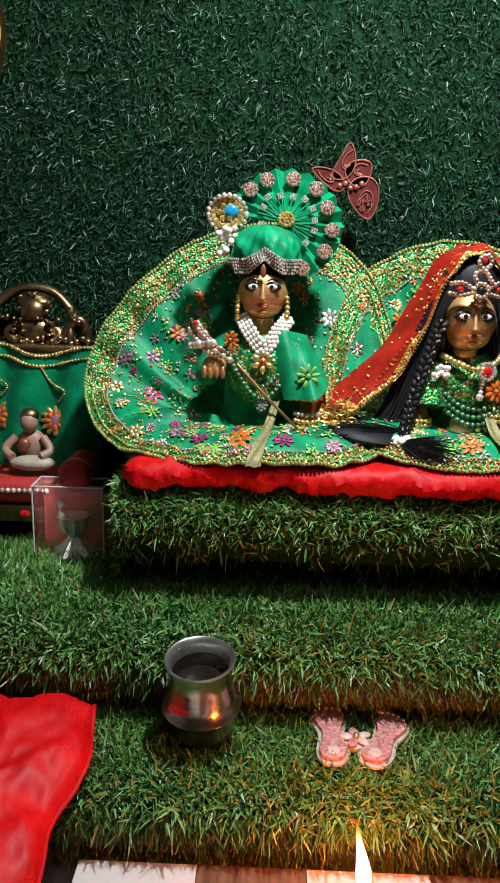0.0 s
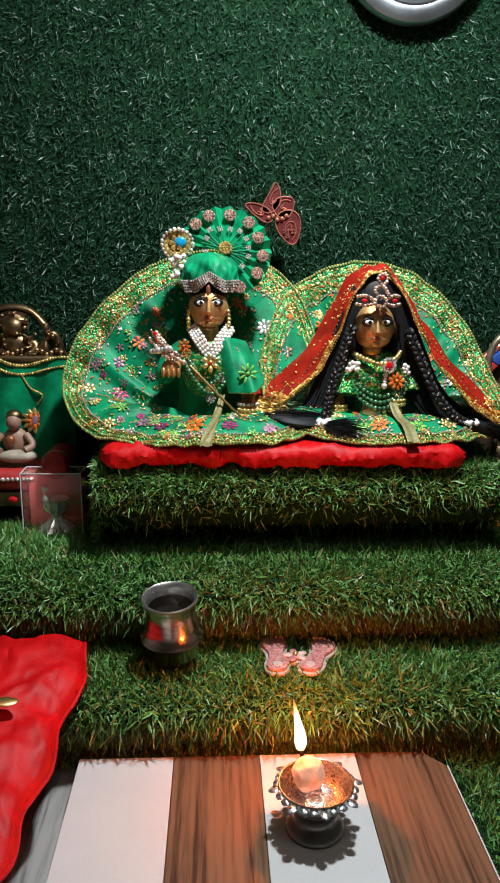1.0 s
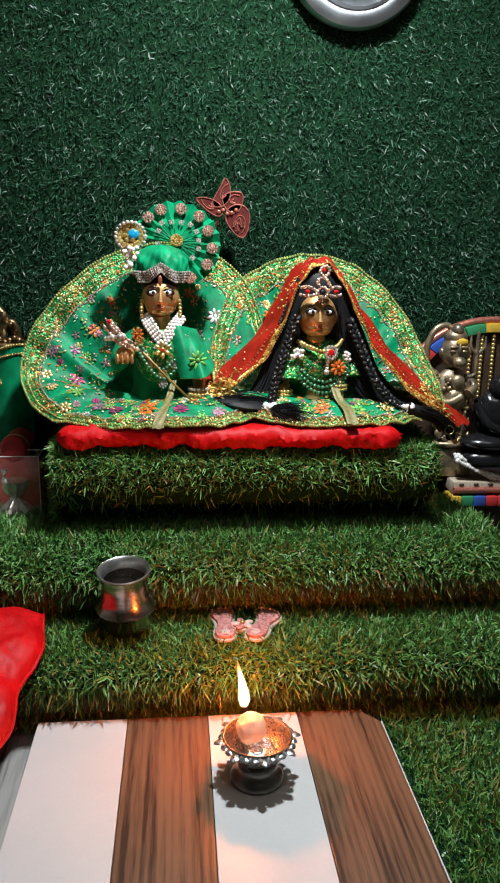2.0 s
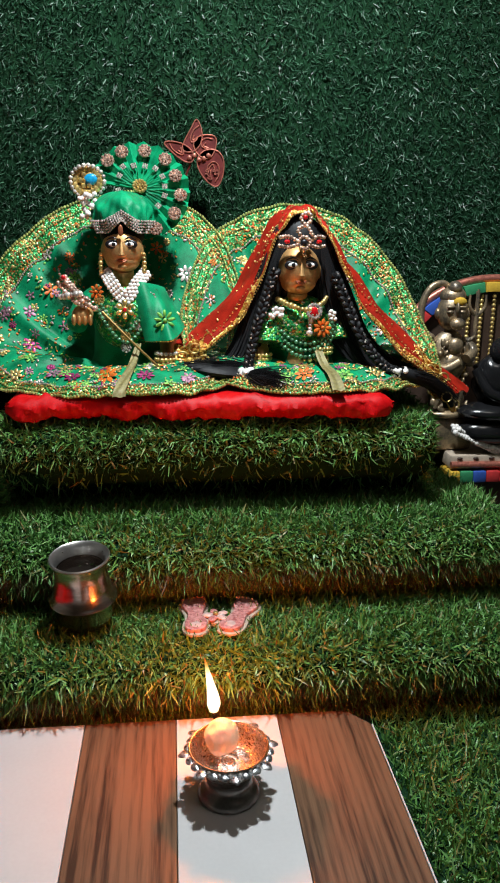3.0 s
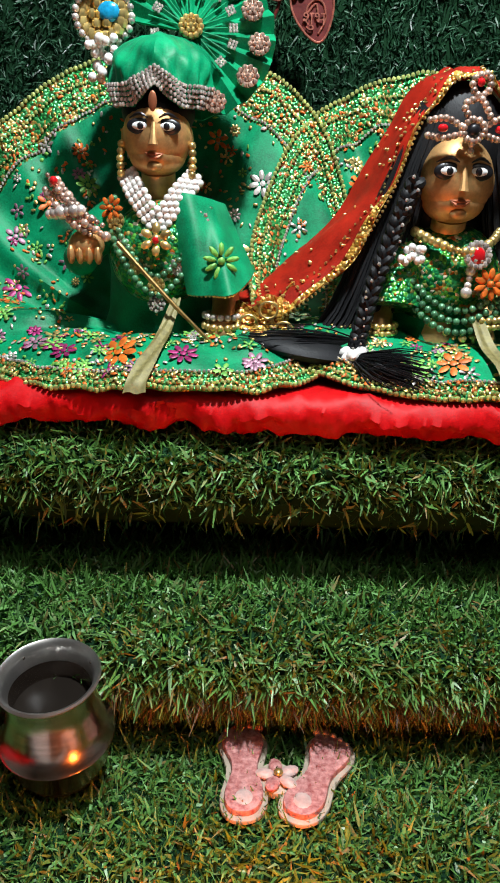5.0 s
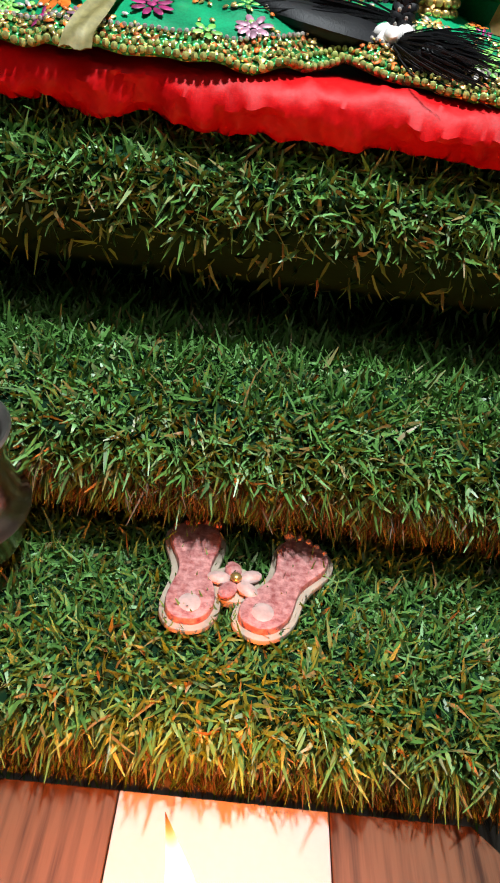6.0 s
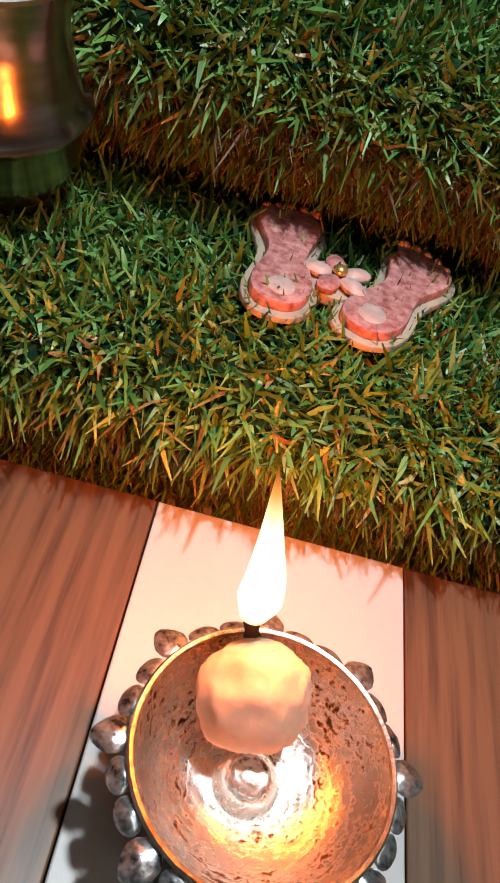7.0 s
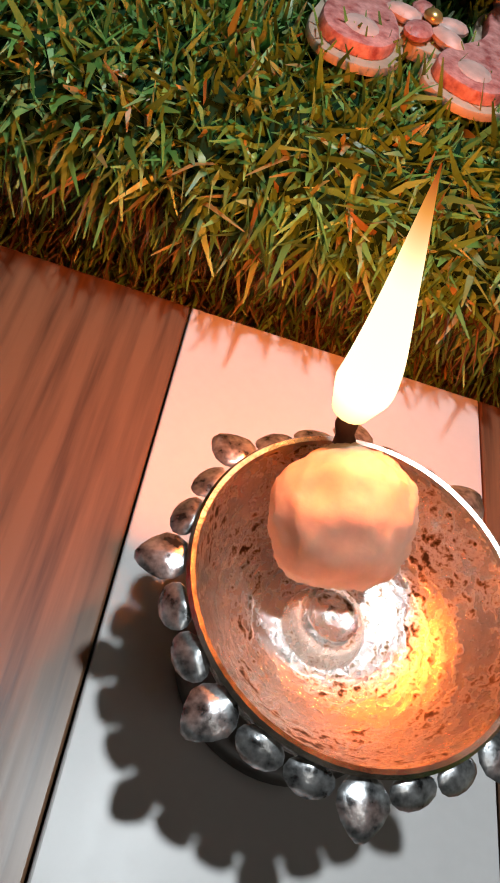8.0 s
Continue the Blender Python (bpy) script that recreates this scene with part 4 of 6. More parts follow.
def wrap_surf(u, v):
    a = math.tau * u
    z = 0.432 + 0.046 * math.sin(math.pi / 2 * v)
    r = 0.0268 + 0.0062 * math.sin(math.pi * min(1, v * 1.4))
    r *= math.cos(math.pi / 2 * max(0, (v - 0.35) / 0.65)) ** 0.6 if v > 0.35 else 1
    front = max(0, -math.sin(a))
    lift = 0.013 * front * max(0, 1 - abs(math.cos(a)) * 1.8) * (1 - v)
    twist = (0.0019 * math.sin(9 * a + 14 * v + 2 * math.sin(a)) + 0.0011 * math.sin(21 * a - 9 * v)) * (1 - 0.6 * v)
    return (-0.013 + (r + twist) * math.cos(a) * 1.02, 0.672 + (r + twist) * math.sin(a) * 0.98 + 0.022 * v, z + lift)


part("wrap", sheet(wrap_surf, 96, 20, 0.0, closed=True), M_GREEN, turban, "tightly wound green satin")
for row in range(5):
    pts = []
    for k in range(25):
        a = math.pi + math.pi * (k + 0.0) / 24
        v = 0.02 + row * 0.042
        x, y, z = wrap_surf(a / math.tau, v)
        n_ = Vector((math.cos(a), math.sin(a), 0))
        pts.append(Vector((x, y, z)) + n_ * 0.0014)
    part("stone_band", strand(pts, 0.0015, 0.0029, u=6, v=4), M_CRYSTAL, turban, "row of small clear stones", kind="stuff")
part("forehead_mark", blob((-0.014, 0.6415, 0.4355), (0.0028, 0.0012, 0.0062), u=10, v=8), M_LIP, turban, "pink teardrop stone")
brooch = part("brooch", rosette(frame_at((-0.051, 0.690, 0.488), (-0.15, -0.95, 0.2)), 0.0175, 18), M_GOLD, turban, "round gold brooch ringed with stones")
part("rim_stone", strand([Vector((-0.051, 0.688, 0.488)) + Vector((0.0185 * math.cos(a), -0.003, 0.0170 * math.sin(a))) for a in np.linspace(0, math.tau, 25)], 0.0026, 0.0052), M_CRYSTAL, brooch, "ring of clear stones", kind="stuff")
part("blue_stone", blob((-0.047, 0.683, 0.490), (0.0075, 0.003, 0.0062), u=16, v=10), M_BLUEGEM, brooch, "turquoise oval stone")
pe = bmesh.new()
for k in range(26):
    bead(pe, (-0.050 + random.uniform(-0.010, 0.010), 0.676 + random.uniform(-0.005, 0.004), 0.461 + random.uniform(-0.014, 0.014)), random.uniform(0.0026, 0.0038))
part("pearl_tassel", pe, M_PEARL, turban, "hanging bunch of white pearls", kind="stuff")

# Jewellery of the first figure.
neck = thing("pearl_necklace", (-0.012, 0.645, 0.36), "three-row white pearl necklace with a gold star pendant", "necklace")
for k in range(4):
    d = 0.0050 * k
    beads_on("pearl", [(-0.030 - d * 0.55, 0.660, 0.394 - d * 0.35), (-0.022 - d * 0.45, 0.648, 0.383 - d * 0.6), (-0.012, 0.6425 - d * 0.10, 0.3705 - d * 0.9), (-0.002 + d * 0.45, 0.648, 0.383 - d * 0.6), (0.008 + d * 0.55, 0.660, 0.394 - d * 0.35)], 0.0026, 0.0051, M_PEARL, neck)
part("star_pendant", flower(frame_at((-0.012, 0.6345, 0.352), (0, -1, 0.25), 30), 6, 0.0115, 0.24, 0.0016, 0.3), M_GOLD, neck, "gold star pendant")
part("red_stone", blob((-0.012, 0.632, 0.352), (0.0026, 0.002, 0.0026), u=10, v=7), M_REDGEM, neck)
garland = thing("bead_garland", (-0.012, 0.645, 0.33), "green bead garland with gold and crystal rosettes", "necklace")
beads_on("bead", [(-0.042, 0.655, 0.376), (-0.036, 0.642, 0.352), (-0.012, 0.635, 0.328), (0.012, 0.642, 0.352), (0.018, 0.655, 0.376)], 0.0022, 0.0046, M_GREENBEAD, garland)
beads_on("bead", [(-0.046, 0.655, 0.372), (-0.038, 0.640, 0.343), (-0.012, 0.632, 0.316), (0.014, 0.640, 0.343), (0.022, 0.655, 0.372)], 0.0024, 0.0050, M_GREENBEAD, garland)
for k, (x, z) in enumerate(((-0.040, 0.362), (-0.036, 0.346), (-0.026, 0.334), (0.002, 0.334), (0.012, 0.348), (0.016, 0.364), (-0.012, 0.322), (-0.012, 0.310))):
    part("garland_rosette", rosette(frame_at((x, 0.634 + 0.012 * abs(x + 0.012) / 0.028, z), (x * 4, -1, 0.2)), 0.0062, 8), (M_GOLD, M_CRYSTAL)[k % 2], garland)
part("orange_tuft", flower(frame_at((-0.043, 0.648, 0.370), (-0.3, -1, 0.2)), 8, 0.009, 0.2, 0.002), M_ORANGE, garland, "orange thread tuft")
sceptre = thing("flute", (-0.06, 0.63, 0.36), "jewelled silver flute held in the raised fist", "flute")
for dx, dz in ((0, 0), (0.004, 0.003), (-0.004, -0.003), (0.006, -0.004), (-0.002, 0.006)):
    beads_on("stone", [(-0.078 + dx, 0.632, 0.384 + dz), (-0.070 + dx, 0.629, 0.374 + dz), (-0.060 + dx, 0.627, 0.364 + dz), (-0.046 + dx, 0.626, 0.356 + dz)], 0.0024, 0.0040, M_TIARA, sceptre, vary=0.45)
beads_on("stone", [(-0.080, 0.632, 0.366), (-0.070, 0.628, 0.368), (-0.056, 0.626, 0.370)], 0.0036, 0.0045, M_CRYSTAL, sceptre, vary=0.3)
part("gem", bead(None, (-0.0755, 0.628, 0.387), 0.0028), M_REDGEM, sceptre)
solo("stick", tube([(-0.036, 0.627, 0.350), (-0.004, 0.618, 0.318), (0.030, 0.611, 0.286)], lambda s: 0.0016 - 0.0003 * s, 10, n=12), M_BRASS, (0.03, 0.611, 0.286), "thin straight brass stick leaning across the dress", "stick")
cuff = thing("bracelet", (0.032, 0.632, 0.30), "gold and crystal bracelets round the wrist", "bracelet", "bracelets")
for z, y in ((0.304, 0.634), (0.298, 0.630)):
    beads_on("bangle_bead", [Vector((0.032 + 0.0115 * math.cos(a), y - 0.002 + 0.0105 * math.sin(a), z)) for a in np.linspace(0, math.tau, 20)], 0.0024, 0.0047, (M_GOLD, M_CRYSTAL)[z > 0.3], cuff)
for sx in (-1, 1):
    er = thing("earring", (-0.014 + sx * 0.0235, 0.662, 0.40), "hanging gold earring with small stones", "earring", "earrings")
    part("stones", strand([(-0.014 + sx * 0.0232, 0.660, 0.410), (-0.014 + sx * 0.024, 0.658, 0.400), (-0.014 + sx * 0.0235, 0.657, 0.391)], 0.0028, 0.0046), M_GOLD, er)

# Laser-cut red ornament on a stem behind the turban.
SHIFT = Vector((0.012, 0.011, 0.011))
orn = thing("ornament", (0.040, 0.792, 0.243), "dark red cut-out leaf ornament with copper curls on a stem", "ornament")
part("stem", tube([(0.040, 0.793, 0.243), (0.042, 0.793, 0.46), (0.064, 0.792, 0.518)], 0.0014, 8), M_MAROON, orn, "thin stem")


def leaf(cx, cz, length, width, turn, hook=0.0):
    pts = []
    for k in range(36):
        a = math.tau * k / 36
        x, y = math.cos(a) * length, math.sin(a) * width * (1 - 0.35 * math.cos(a))
        pts.append((x, y + hook * x * x / max(length, 1e-6)))
    return pts, Matrix.Translation((cx, 0.790, cz - 0.010)) @ pose(0, 0, 0, 90, 0, 0) @ pose(0, 0, 0, 0, 0, turn)


for cx, cz, ln, wd, turn, hook in ((0.050, 0.541, 0.021, 0.0085, 150, 0.1), (0.069, 0.556, 0.021, 0.0095, 68, 0.25), (0.083, 0.547, 0.0155, 0.0140, 40, 0), (0.090, 0.520, 0.0235, 0.0165, -75, 0.0)):
    pts, m = leaf(cx, cz, ln, wd, turn, hook)
    lf = part("leaf", prism(pts, -0.0012, 0.0012, put=m), M_MAROON, orn, "dark red leaf panel", smooth=False)
    edge = [m @ Vector((x * 0.96, y * 0.96, 0.0018)) for x, y in pts]
    part("rim", tube([*edge, edge[0]], 0.0009, 6), M_COPPER, lf, "raised coppery rim")
    curl = [m @ Vector((ln * (0.7 - 0.12 * k) * math.cos(k * 0.9), wd * (0.62 - 0.05 * k) * math.sin(k * 0.9), 0.0018)) for k in range(10)]
    part("curl", tube(curl, 0.0008, 6, n=40), M_COPPER, lf)
for k in range(5):
    one = blob((0.062 + 0.006 * k, 0.787, 0.522 + 0.003 * math.sin(k * 2)), (0.003, 0.0016, 0.003), u=8, v=6)
    part("stone", one, M_COPPER, orn)
word = bpy.data.curves.new("lettering", "FONT")
word.body, word.size, word.extrude = "\u0936\u0941\u092d", 0.0135, 0.0004
probe = bpy.data.objects.new("lettering", word)
scene.collection.objects.link(probe)
bpy.context.view_layer.update()
letters = bpy.data.meshes.new_from_object(probe.evaluated_get(bpy.context.evaluated_depsgraph_get()))
bpy.data.objects.remove(probe)
letters.transform(Matrix.Translation(Vector((0.081, 0.7868, 0.500)) - BASE[orn]) @ pose(0, 0, 0, 90, 0, 0))
letters.materials.clear()
letters.materials.append(M_COPPER)
lettering = new("lettering", letters)
lettering.parent = orn
tagged(lettering, "raised copper lettering")

# ---- the figure with the veil ----
SHIFT = Vector((0.009, 0.003, 0.009))
S2 = Skirt((0.192, 0.668, 0.278), [(0.195, 0.569, 0.270), (0.130, 0.578, 0.271), (0.066, 0.625, 0.285), (0.050, 0.690, 0.340), (0.078, 0.745, 0.415), (0.125, 0.762, 0.452), (0.185, 0.768, 0.468),
           (0.250, 0.762, 0.455), (0.305, 0.738, 0.408), (0.338, 0.700, 0.345), (0.352, 0.640, 0.275), (0.285, 0.584, 0.270)], 19, 0.0044, 4)
dress_two = thing("doll_dress", (0.19, 0.66, 0.268), "spread emerald green satin dress under a red veil", "doll dress", "doll dresses")
FLOWERS2 = [(0.315, 0.66, 8, 0.014, 0.13, M_LILAC), (0.245, 0.70, 8, 0.013, 0.15, M_GOLD), (0.39, 0.72, 7, 0.011, 0.2, M_ORANGE), (0.36, 0.80, 6, 0.008, 0.2, M_MAGENTA), (0.44, 0.80, 6, 0.009, 0.2, M_LIME), (0.52, 0.82, 6, 0.008, 0.2, M_ORANGE),
            (0.62, 0.70, 7, 0.011, 0.2, M_LILAC), (0.68, 0.72, 7, 0.011, 0.2, M_ORANGE), (0.74, 0.74, 8, 0.011, 0.18, M_CRYSTAL), (0.80, 0.74, 7, 0.010, 0.2, M_ORANGE), (0.02, 0.72, 7, 0.012, 0.2, M_ORANGE), (0.06, 0.78, 7, 0.010, 0.2, M_LIME),
            (0.96, 0.75, 8, 0.011, 0.2, M_LIME), (0.91, 0.76, 6, 0.010, 0.2, M_GOLD), (0.20, 0.78, 8, 0.011, 0.2, M_CRYSTAL), (0.58, 0.78, 6, 0.009, 0.2, M_GOLD)]
dress_skirt(S2, dress_two, FLOWERS2, "pleated emerald satin skirt with stitched flowers")
bodice(dress_two, 0.186, 0.664, 0.362, "green satin bodice")
bib = bmesh.new()
blob((0.185, 0.656, 0.330), (0.040, 0.030, 0.037), bib, 28, 16)
part("blouse", bib, M_LIMEBROC, dress_two, "green and lime embroidered blouse")
part("sleeve", tube([(0.160, 0.662, 0.356), (0.151, 0.646, 0.336), (0.148, 0.636, 0.312)], lambda s: 0.015 + 0.005 * s, 20, n=12), M_LIMEBROC, dress_two, "embroidered lime green sleeve")
part("sleeve", tube([(0.216, 0.668, 0.356), (0.226, 0.655, 0.334), (0.226, 0.645, 0.314)], lambda s: 0.014 + 0.004 * s, 20, n=12), M_LIMEBROC, dress_two, "embroidered lime green sleeve")
sash2 = smooth_line([(0.200, 0.628, 0.310), (0.206, 0.610, 0.291), (0.212, 0.585, 0.283), (0.214, 0.562, 0.270)], 20)
part("sash", sheet(lambda u, v: sash2[round(u * 19)] + Vector(((v - 0.5) * (0.008 + 0.006 * u), -0.003, 0.0035 + 0.0008 * math.sin(v * 8))), 19, 6, 0.0007), M_SASH, dress_two, "hanging beige net ribbon")

figure("statuette", (0.1815, 0.645, 0.3945), 0.356,
       [([(0.156, 0.664, 0.345), (0.142, 0.645, 0.315), (0.139, 0.628, 0.291)], 0.010, 0.0075, 0.009), ([(0.214, 0.664, 0.345), (0.212, 0.645, 0.312), (0.207, 0.628, 0.300)], 0.010, 0.0075, 0.008)],
       "seated brass figure with painted eyes under a red veil", 0.92)

hair = thing("wig", (0.19, 0.66, 0.30), "long black braided wig with white ties", "wig")
cap = bmesh.new()
blob((0.185, 0.662, 0.412), (0.0320, 0.0235, 0.0430), cap, 28, 18)
blob((0.184, 0.672, 0.388), (0.0360, 0.0200, 0.0560), cap, 24, 16)
part("hair_cap", cap, M_HAIR, hair)


def lock(points, width, seed, count=170):
    """A fall of loose hair: many fine strands that keep together."""
    r_ = random.Random(seed)
    bm = bmesh.new()
    for _ in range(count):
        a, q = r_.uniform(0, math.tau), r_.random() ** 0.5
        off = [Vector((math.cos(a), 0.7 * math.sin(a), 0.5 * math.sin(a))) * q * w for w in width]
        tube([Vector(p) + o + Vector((r_.gauss(0, 0.0008), 0, 0)) for p, o in zip(points, off)], lambda s: 0.0015 - 0.0005 * s, 5, bm, 10)
    return bm


part("parted_hair", lock([(0.166, 0.652, 0.440), (0.154, 0.650, 0.405), (0.143, 0.650, 0.360), (0.130, 0.646, 0.315), (0.112, 0.638, 0.290)], (0.008, 0.012, 0.017, 0.021, 0.020), 11, 230), M_HAIR, hair, "loose black hair")
part("parted_hair", lock([(0.204, 0.653, 0.438), (0.215, 0.654, 0.405), (0.228, 0.654, 0.360), (0.246, 0.648, 0.315), (0.280, 0.632, 0.288), (0.335, 0.612, 0.272)], (0.008, 0.014, 0.021, 0.025, 0.020, 0.010), 12, 380), M_HAIR, hair, "loose black hair")

def braid(points, r, count):
    bm = bmesh.new()
    line = smooth_line(points, count * 4)
    for strand_no in range(3):
        ph, pts = math.tau * strand_no / 3, []
        for k, p in enumerate(line):
            d = (line[min(k + 1, len(line) - 1)] - line[max(k - 1, 0)]).normalized()
            side = d.cross(Vector((0, -1, 0.3))).normalized()
            w = k * math.tau / 14 + ph
            pts.append(p + side * (r * 0.62 * math.sin(w)) + d.cross(side) * (r * 0.35 * math.sin(2 * w)))
        tube(pts, lambda s: r * 0.62 * (1 - 0.25 * s), 8, bm)
    return bm


LB = [(0.154, 0.632, 0.395), (0.143, 0.628, 0.365), (0.131, 0.620, 0.330), (0.123, 0.612, 0.298), (0.120, 0.606, 0.284)]
RB = [(0.220, 0.634, 0.390), (0.236, 0.628, 0.355), (0.252, 0.616, 0.318), (0.274, 0.606, 0.292), (0.292, 0.602, 0.284)]
for pts in (LB, RB):
    br = part("braid", braid(pts, 0.0055, 26), M_HAIR, hair, "braid with silver threads")
    bm = bmesh.new()
    for p in smooth_line(pts, 24):
        bead(bm, p + Vector((random.uniform(-0.005, 0.005), -0.0066, random.uniform(-0.003, 0.003))), random.uniform(0.0007, 0.0014), 6, 4)
    part("silver_thread", bm, M_CRYSTAL, br, kind="stuff")
    e = Vector(pts[-1])
    tie = bmesh.new()
    for k in range(9):
        blob(e + Vector((random.uniform(-0.005, 0.006), random.uniform(-0.004, 0.002), random.uniform(-0.003, 0.004))), (0.0062, 0.0045, 0.0045), tie, 8, 6, turn=(random.uniform(0, 90), 0, random.uniform(0, 90)))
    part("white_tie", tie, M_PEARL, br, "white ribbon tie")


def tuft(points, r, seed, n_=240):
    """Loose strands that fan out from a tie."""
    r_ = random.Random(seed)
    bm = bmesh.new()
    line = [Vector(p) for p in points]
    for _ in range(n_):
        off = Vector((r_.gauss(0, 1), r_.gauss(0, 1), r_.gauss(0, 0.8))) * r
        tube([line[0] + off * 0.2, line[1] + off * 0.8, line[2] + off], lambda s: 0.0007 - 0.0005 * s, 4, bm, 5)
    return bm


part("tassel", join(blob((0.138, 0.591, 0.278), (0.015, 0.010, 0.0095), u=18, v=12, warp=0.3, freq=3), tuft([(0.122, 0.602, 0.284), (0.138, 0.591, 0.281), (0.154, 0.586, 0.277)], 0.0068, 3, 520)), M_HAIR, hair, "loose black hair end")
part("tassel", join(tube([(0.292, 0.602, 0.284), (0.318, 0.600, 0.276), (0.345, 0.602, 0.262), (0.352, 0.604, 0.244)], lambda s: 0.008 - 0.002 * s, 10, n=10), tuft([(0.292, 0.602, 0.284), (0.325, 0.598, 0.276), (0.352, 0.600, 0.254)], 0.0048, 4)), M_HAIR, hair, "loose black hair end")
part("hair_spread", join(blob((0.088, 0.622, 0.286), (0.043, 0.024, 0.009), u=20, v=10, warp=0.12, freq=3, turn=(0, 8, 0)), tuft([(0.118, 0.620, 0.292), (0.085, 0.616, 0.292), (0.046, 0.614, 0.288)], 0.0048, 5, 260)), M_HAIR, hair, "black hair spread over the dress")

# Red veil: a front edge over the head and down both sides, falling back behind.
VF = smooth_line([(0.042, 0.630, 0.290), (0.078, 0.632, 0.308), (0.112, 0.636, 0.338), (0.138, 0.640, 0.380), (0.154, 0.643, 0.425), (0.170, 0.646, 0.449), (0.186, 0.647, 0.456), (0.202, 0.646, 0.449),
                  (0.220, 0.640, 0.420), (0.238, 0.634, 0.380), (0.262, 0.626, 0.342), (0.300, 0.614, 0.302), (0.352, 0.604, 0.262)], 121)


def veil_surf(u, v):
    p = VF[round(u * 120)]
    c = Vector((0.188, p.y, 0.28))
    out = (p - c)
    out = Vector((out.x, 0, out.z)).normalized()
    end = min(1, min(u, 1 - u) * 6)
    w = 0.030 + 0.014 * (1 - end)
    side = Vector((math.copysign(0.25, p.x - 0.188), 0, -1 + end))
    return p + out * (w * v * (0.30 + 0.62 * abs(math.cos(math.pi * u)) ** 0.7)) + Vector((0, 0.042 * v * v + 0.006 * v, -0.004 * v)) + Vector((0, 0, 0.0022 * math.sin(v * 13 + u * 26))) + out * 0.0018 * math.sin(u * 60 + v * 5)


veil = thing("veil", (0.188, 0.65, 0.28), "sheer red chiffon veil with gold edging over the head", "veil")
vc = part("veil_cloth", sheet(veil_surf, 120, 12, 0.0007), M_VEIL, veil)
part("gold_edging", sheet(lambda u, v: Vector(veil_surf(u, 0.18 * v)) + Vector((0, -0.0016, 0.0008)), 120, 3, 0.0008), M_GOLDNET, vc, "narrow gold edging")
part("edge_stitches", strand([p + Vector((0, -0.0015, 0)) for p in VF], 0.0011, 0.0034, u=6, v=4), M_GOLD, vc, kind="stuff")
part("edge_stitches", strand([Vector(veil_surf(k / 40, 0.42)) + Vector((0, -0.0016, 0.001)) for k in range(41)], 0.0009, 0.0052, u=6, v=4), M_GOLD, vc, kind="stuff")
gb = bmesh.new()
for k in range(170):
    u, v = random.random(), random.uniform(0.2, 0.95)
    blob(Vector(veil_surf(u, v)) + Vector((0, -0.0012, 0.0008)), (random.uniform(0.0008, 0.002), 0.0006, random.uniform(0.0006, 0.0014)), gb, 6, 4)
part("gold_stitches", gb, M_GOLD, vc, "scattered gold stitches", kind="stuff")
for (ax, ay, az), (bx, by, bz), sx in (((0.036, 0.622, 0.288), (0.078, 0.628, 0.306), 1), ((0.318, 0.616, 0.290), (0.360, 0.604, 0.252), -1)):
    def end_surf(u, v):
        p = Vector((ax, ay, az)).lerp(Vector((bx, by, bz)), u)
        return p + Vector((0.004 * sx * (v - 0.5), 0.016 * v - 0.012 * math.sin(math.pi * u), (0.042 - 0.008 * u) * (v - 0.50))) + Vector((0, -0.003 * math.sin(v * 10 + u * 9), 0.003 * math.sin(u * 14)))
    ve = part("brocade_end", sheet(end_surf, 24, 12, 0.0012), M_GOLDNET, veil, "gold brocade end of the veil")
    for k in range(7):
        c = Vector(end_surf((k % 4) / 3.2, 0.2 + 0.55 * (k // 4))) + Vector((0, -0.003, 0))
        ring = [c + Vector((0.006 * math.cos(a), -0.0003, 0.0055 * math.sin(a))) for a in np.linspace(0, math.tau, 14)]
        part("scroll", tube(ring, 0.0009, 6), M_GOLD, ve)

tiara = thing("tiara", (0.185, 0.622, 0.425), "pink-gold rhinestone tiara with red stones", "tiara")
part("crest", strand([Vector((0.1830 + 0.0062 * math.cos(a), 0.6195, 0.424 + 0.0062 * math.sin(a))) for a in np.linspace(0, math.tau, 18)], 0.0023, 0.0036), M_TIARA, tiara)
part("crest", strand([(0.180, 0.6195, 0.430), (0.176, 0.6200, 0.438), (0.183, 0.6210, 0.442), (0.190, 0.6220, 0.447), (0.1885, 0.6225, 0.455), (0.181, 0.6220, 0.453), (0.180, 0.6215, 0.447), (0.187, 0.6205, 0.440), (0.192, 0.6200, 0.432)], 0.0024, 0.0036), M_TIARA, tiara)
for sx in (-1, 1):
    for dz in (-0.0035, 0.0035):
        part("wing", strand([(0.1825 + sx * 0.007, 0.6205, 0.424 + dz * 0.6), (0.1825 + sx * 0.016, 0.6240, 0.425 + dz * 1.6), (0.1825 + sx * 0.0255, 0.6320, 0.425 + dz * 1.2)], 0.0023, 0.0036), M_TIARA, tiara)
    part("red_stone", blob((0.1825 + sx * 0.0175, 0.6235, 0.425), (0.0034, 0.002, 0.0024), u=10, v=6), M_REDGEM, tiara)
part("dark_stone", blob((0.1830, 0.6190, 0.424), (0.0036, 0.002, 0.0036), u=12, v=8), M_BLACK, tiara)
part("red_stone", blob((0.184, 0.6200, 0.4505), (0.0024, 0.0018, 0.0026), u=10, v=6), M_REDGEM, tiara)
part("drop", strand([(0.1830, 0.6205, 0.416), (0.1830, 0.6215, 0.409)], 0.0022, 0.0036), M_TIARA, tiara)

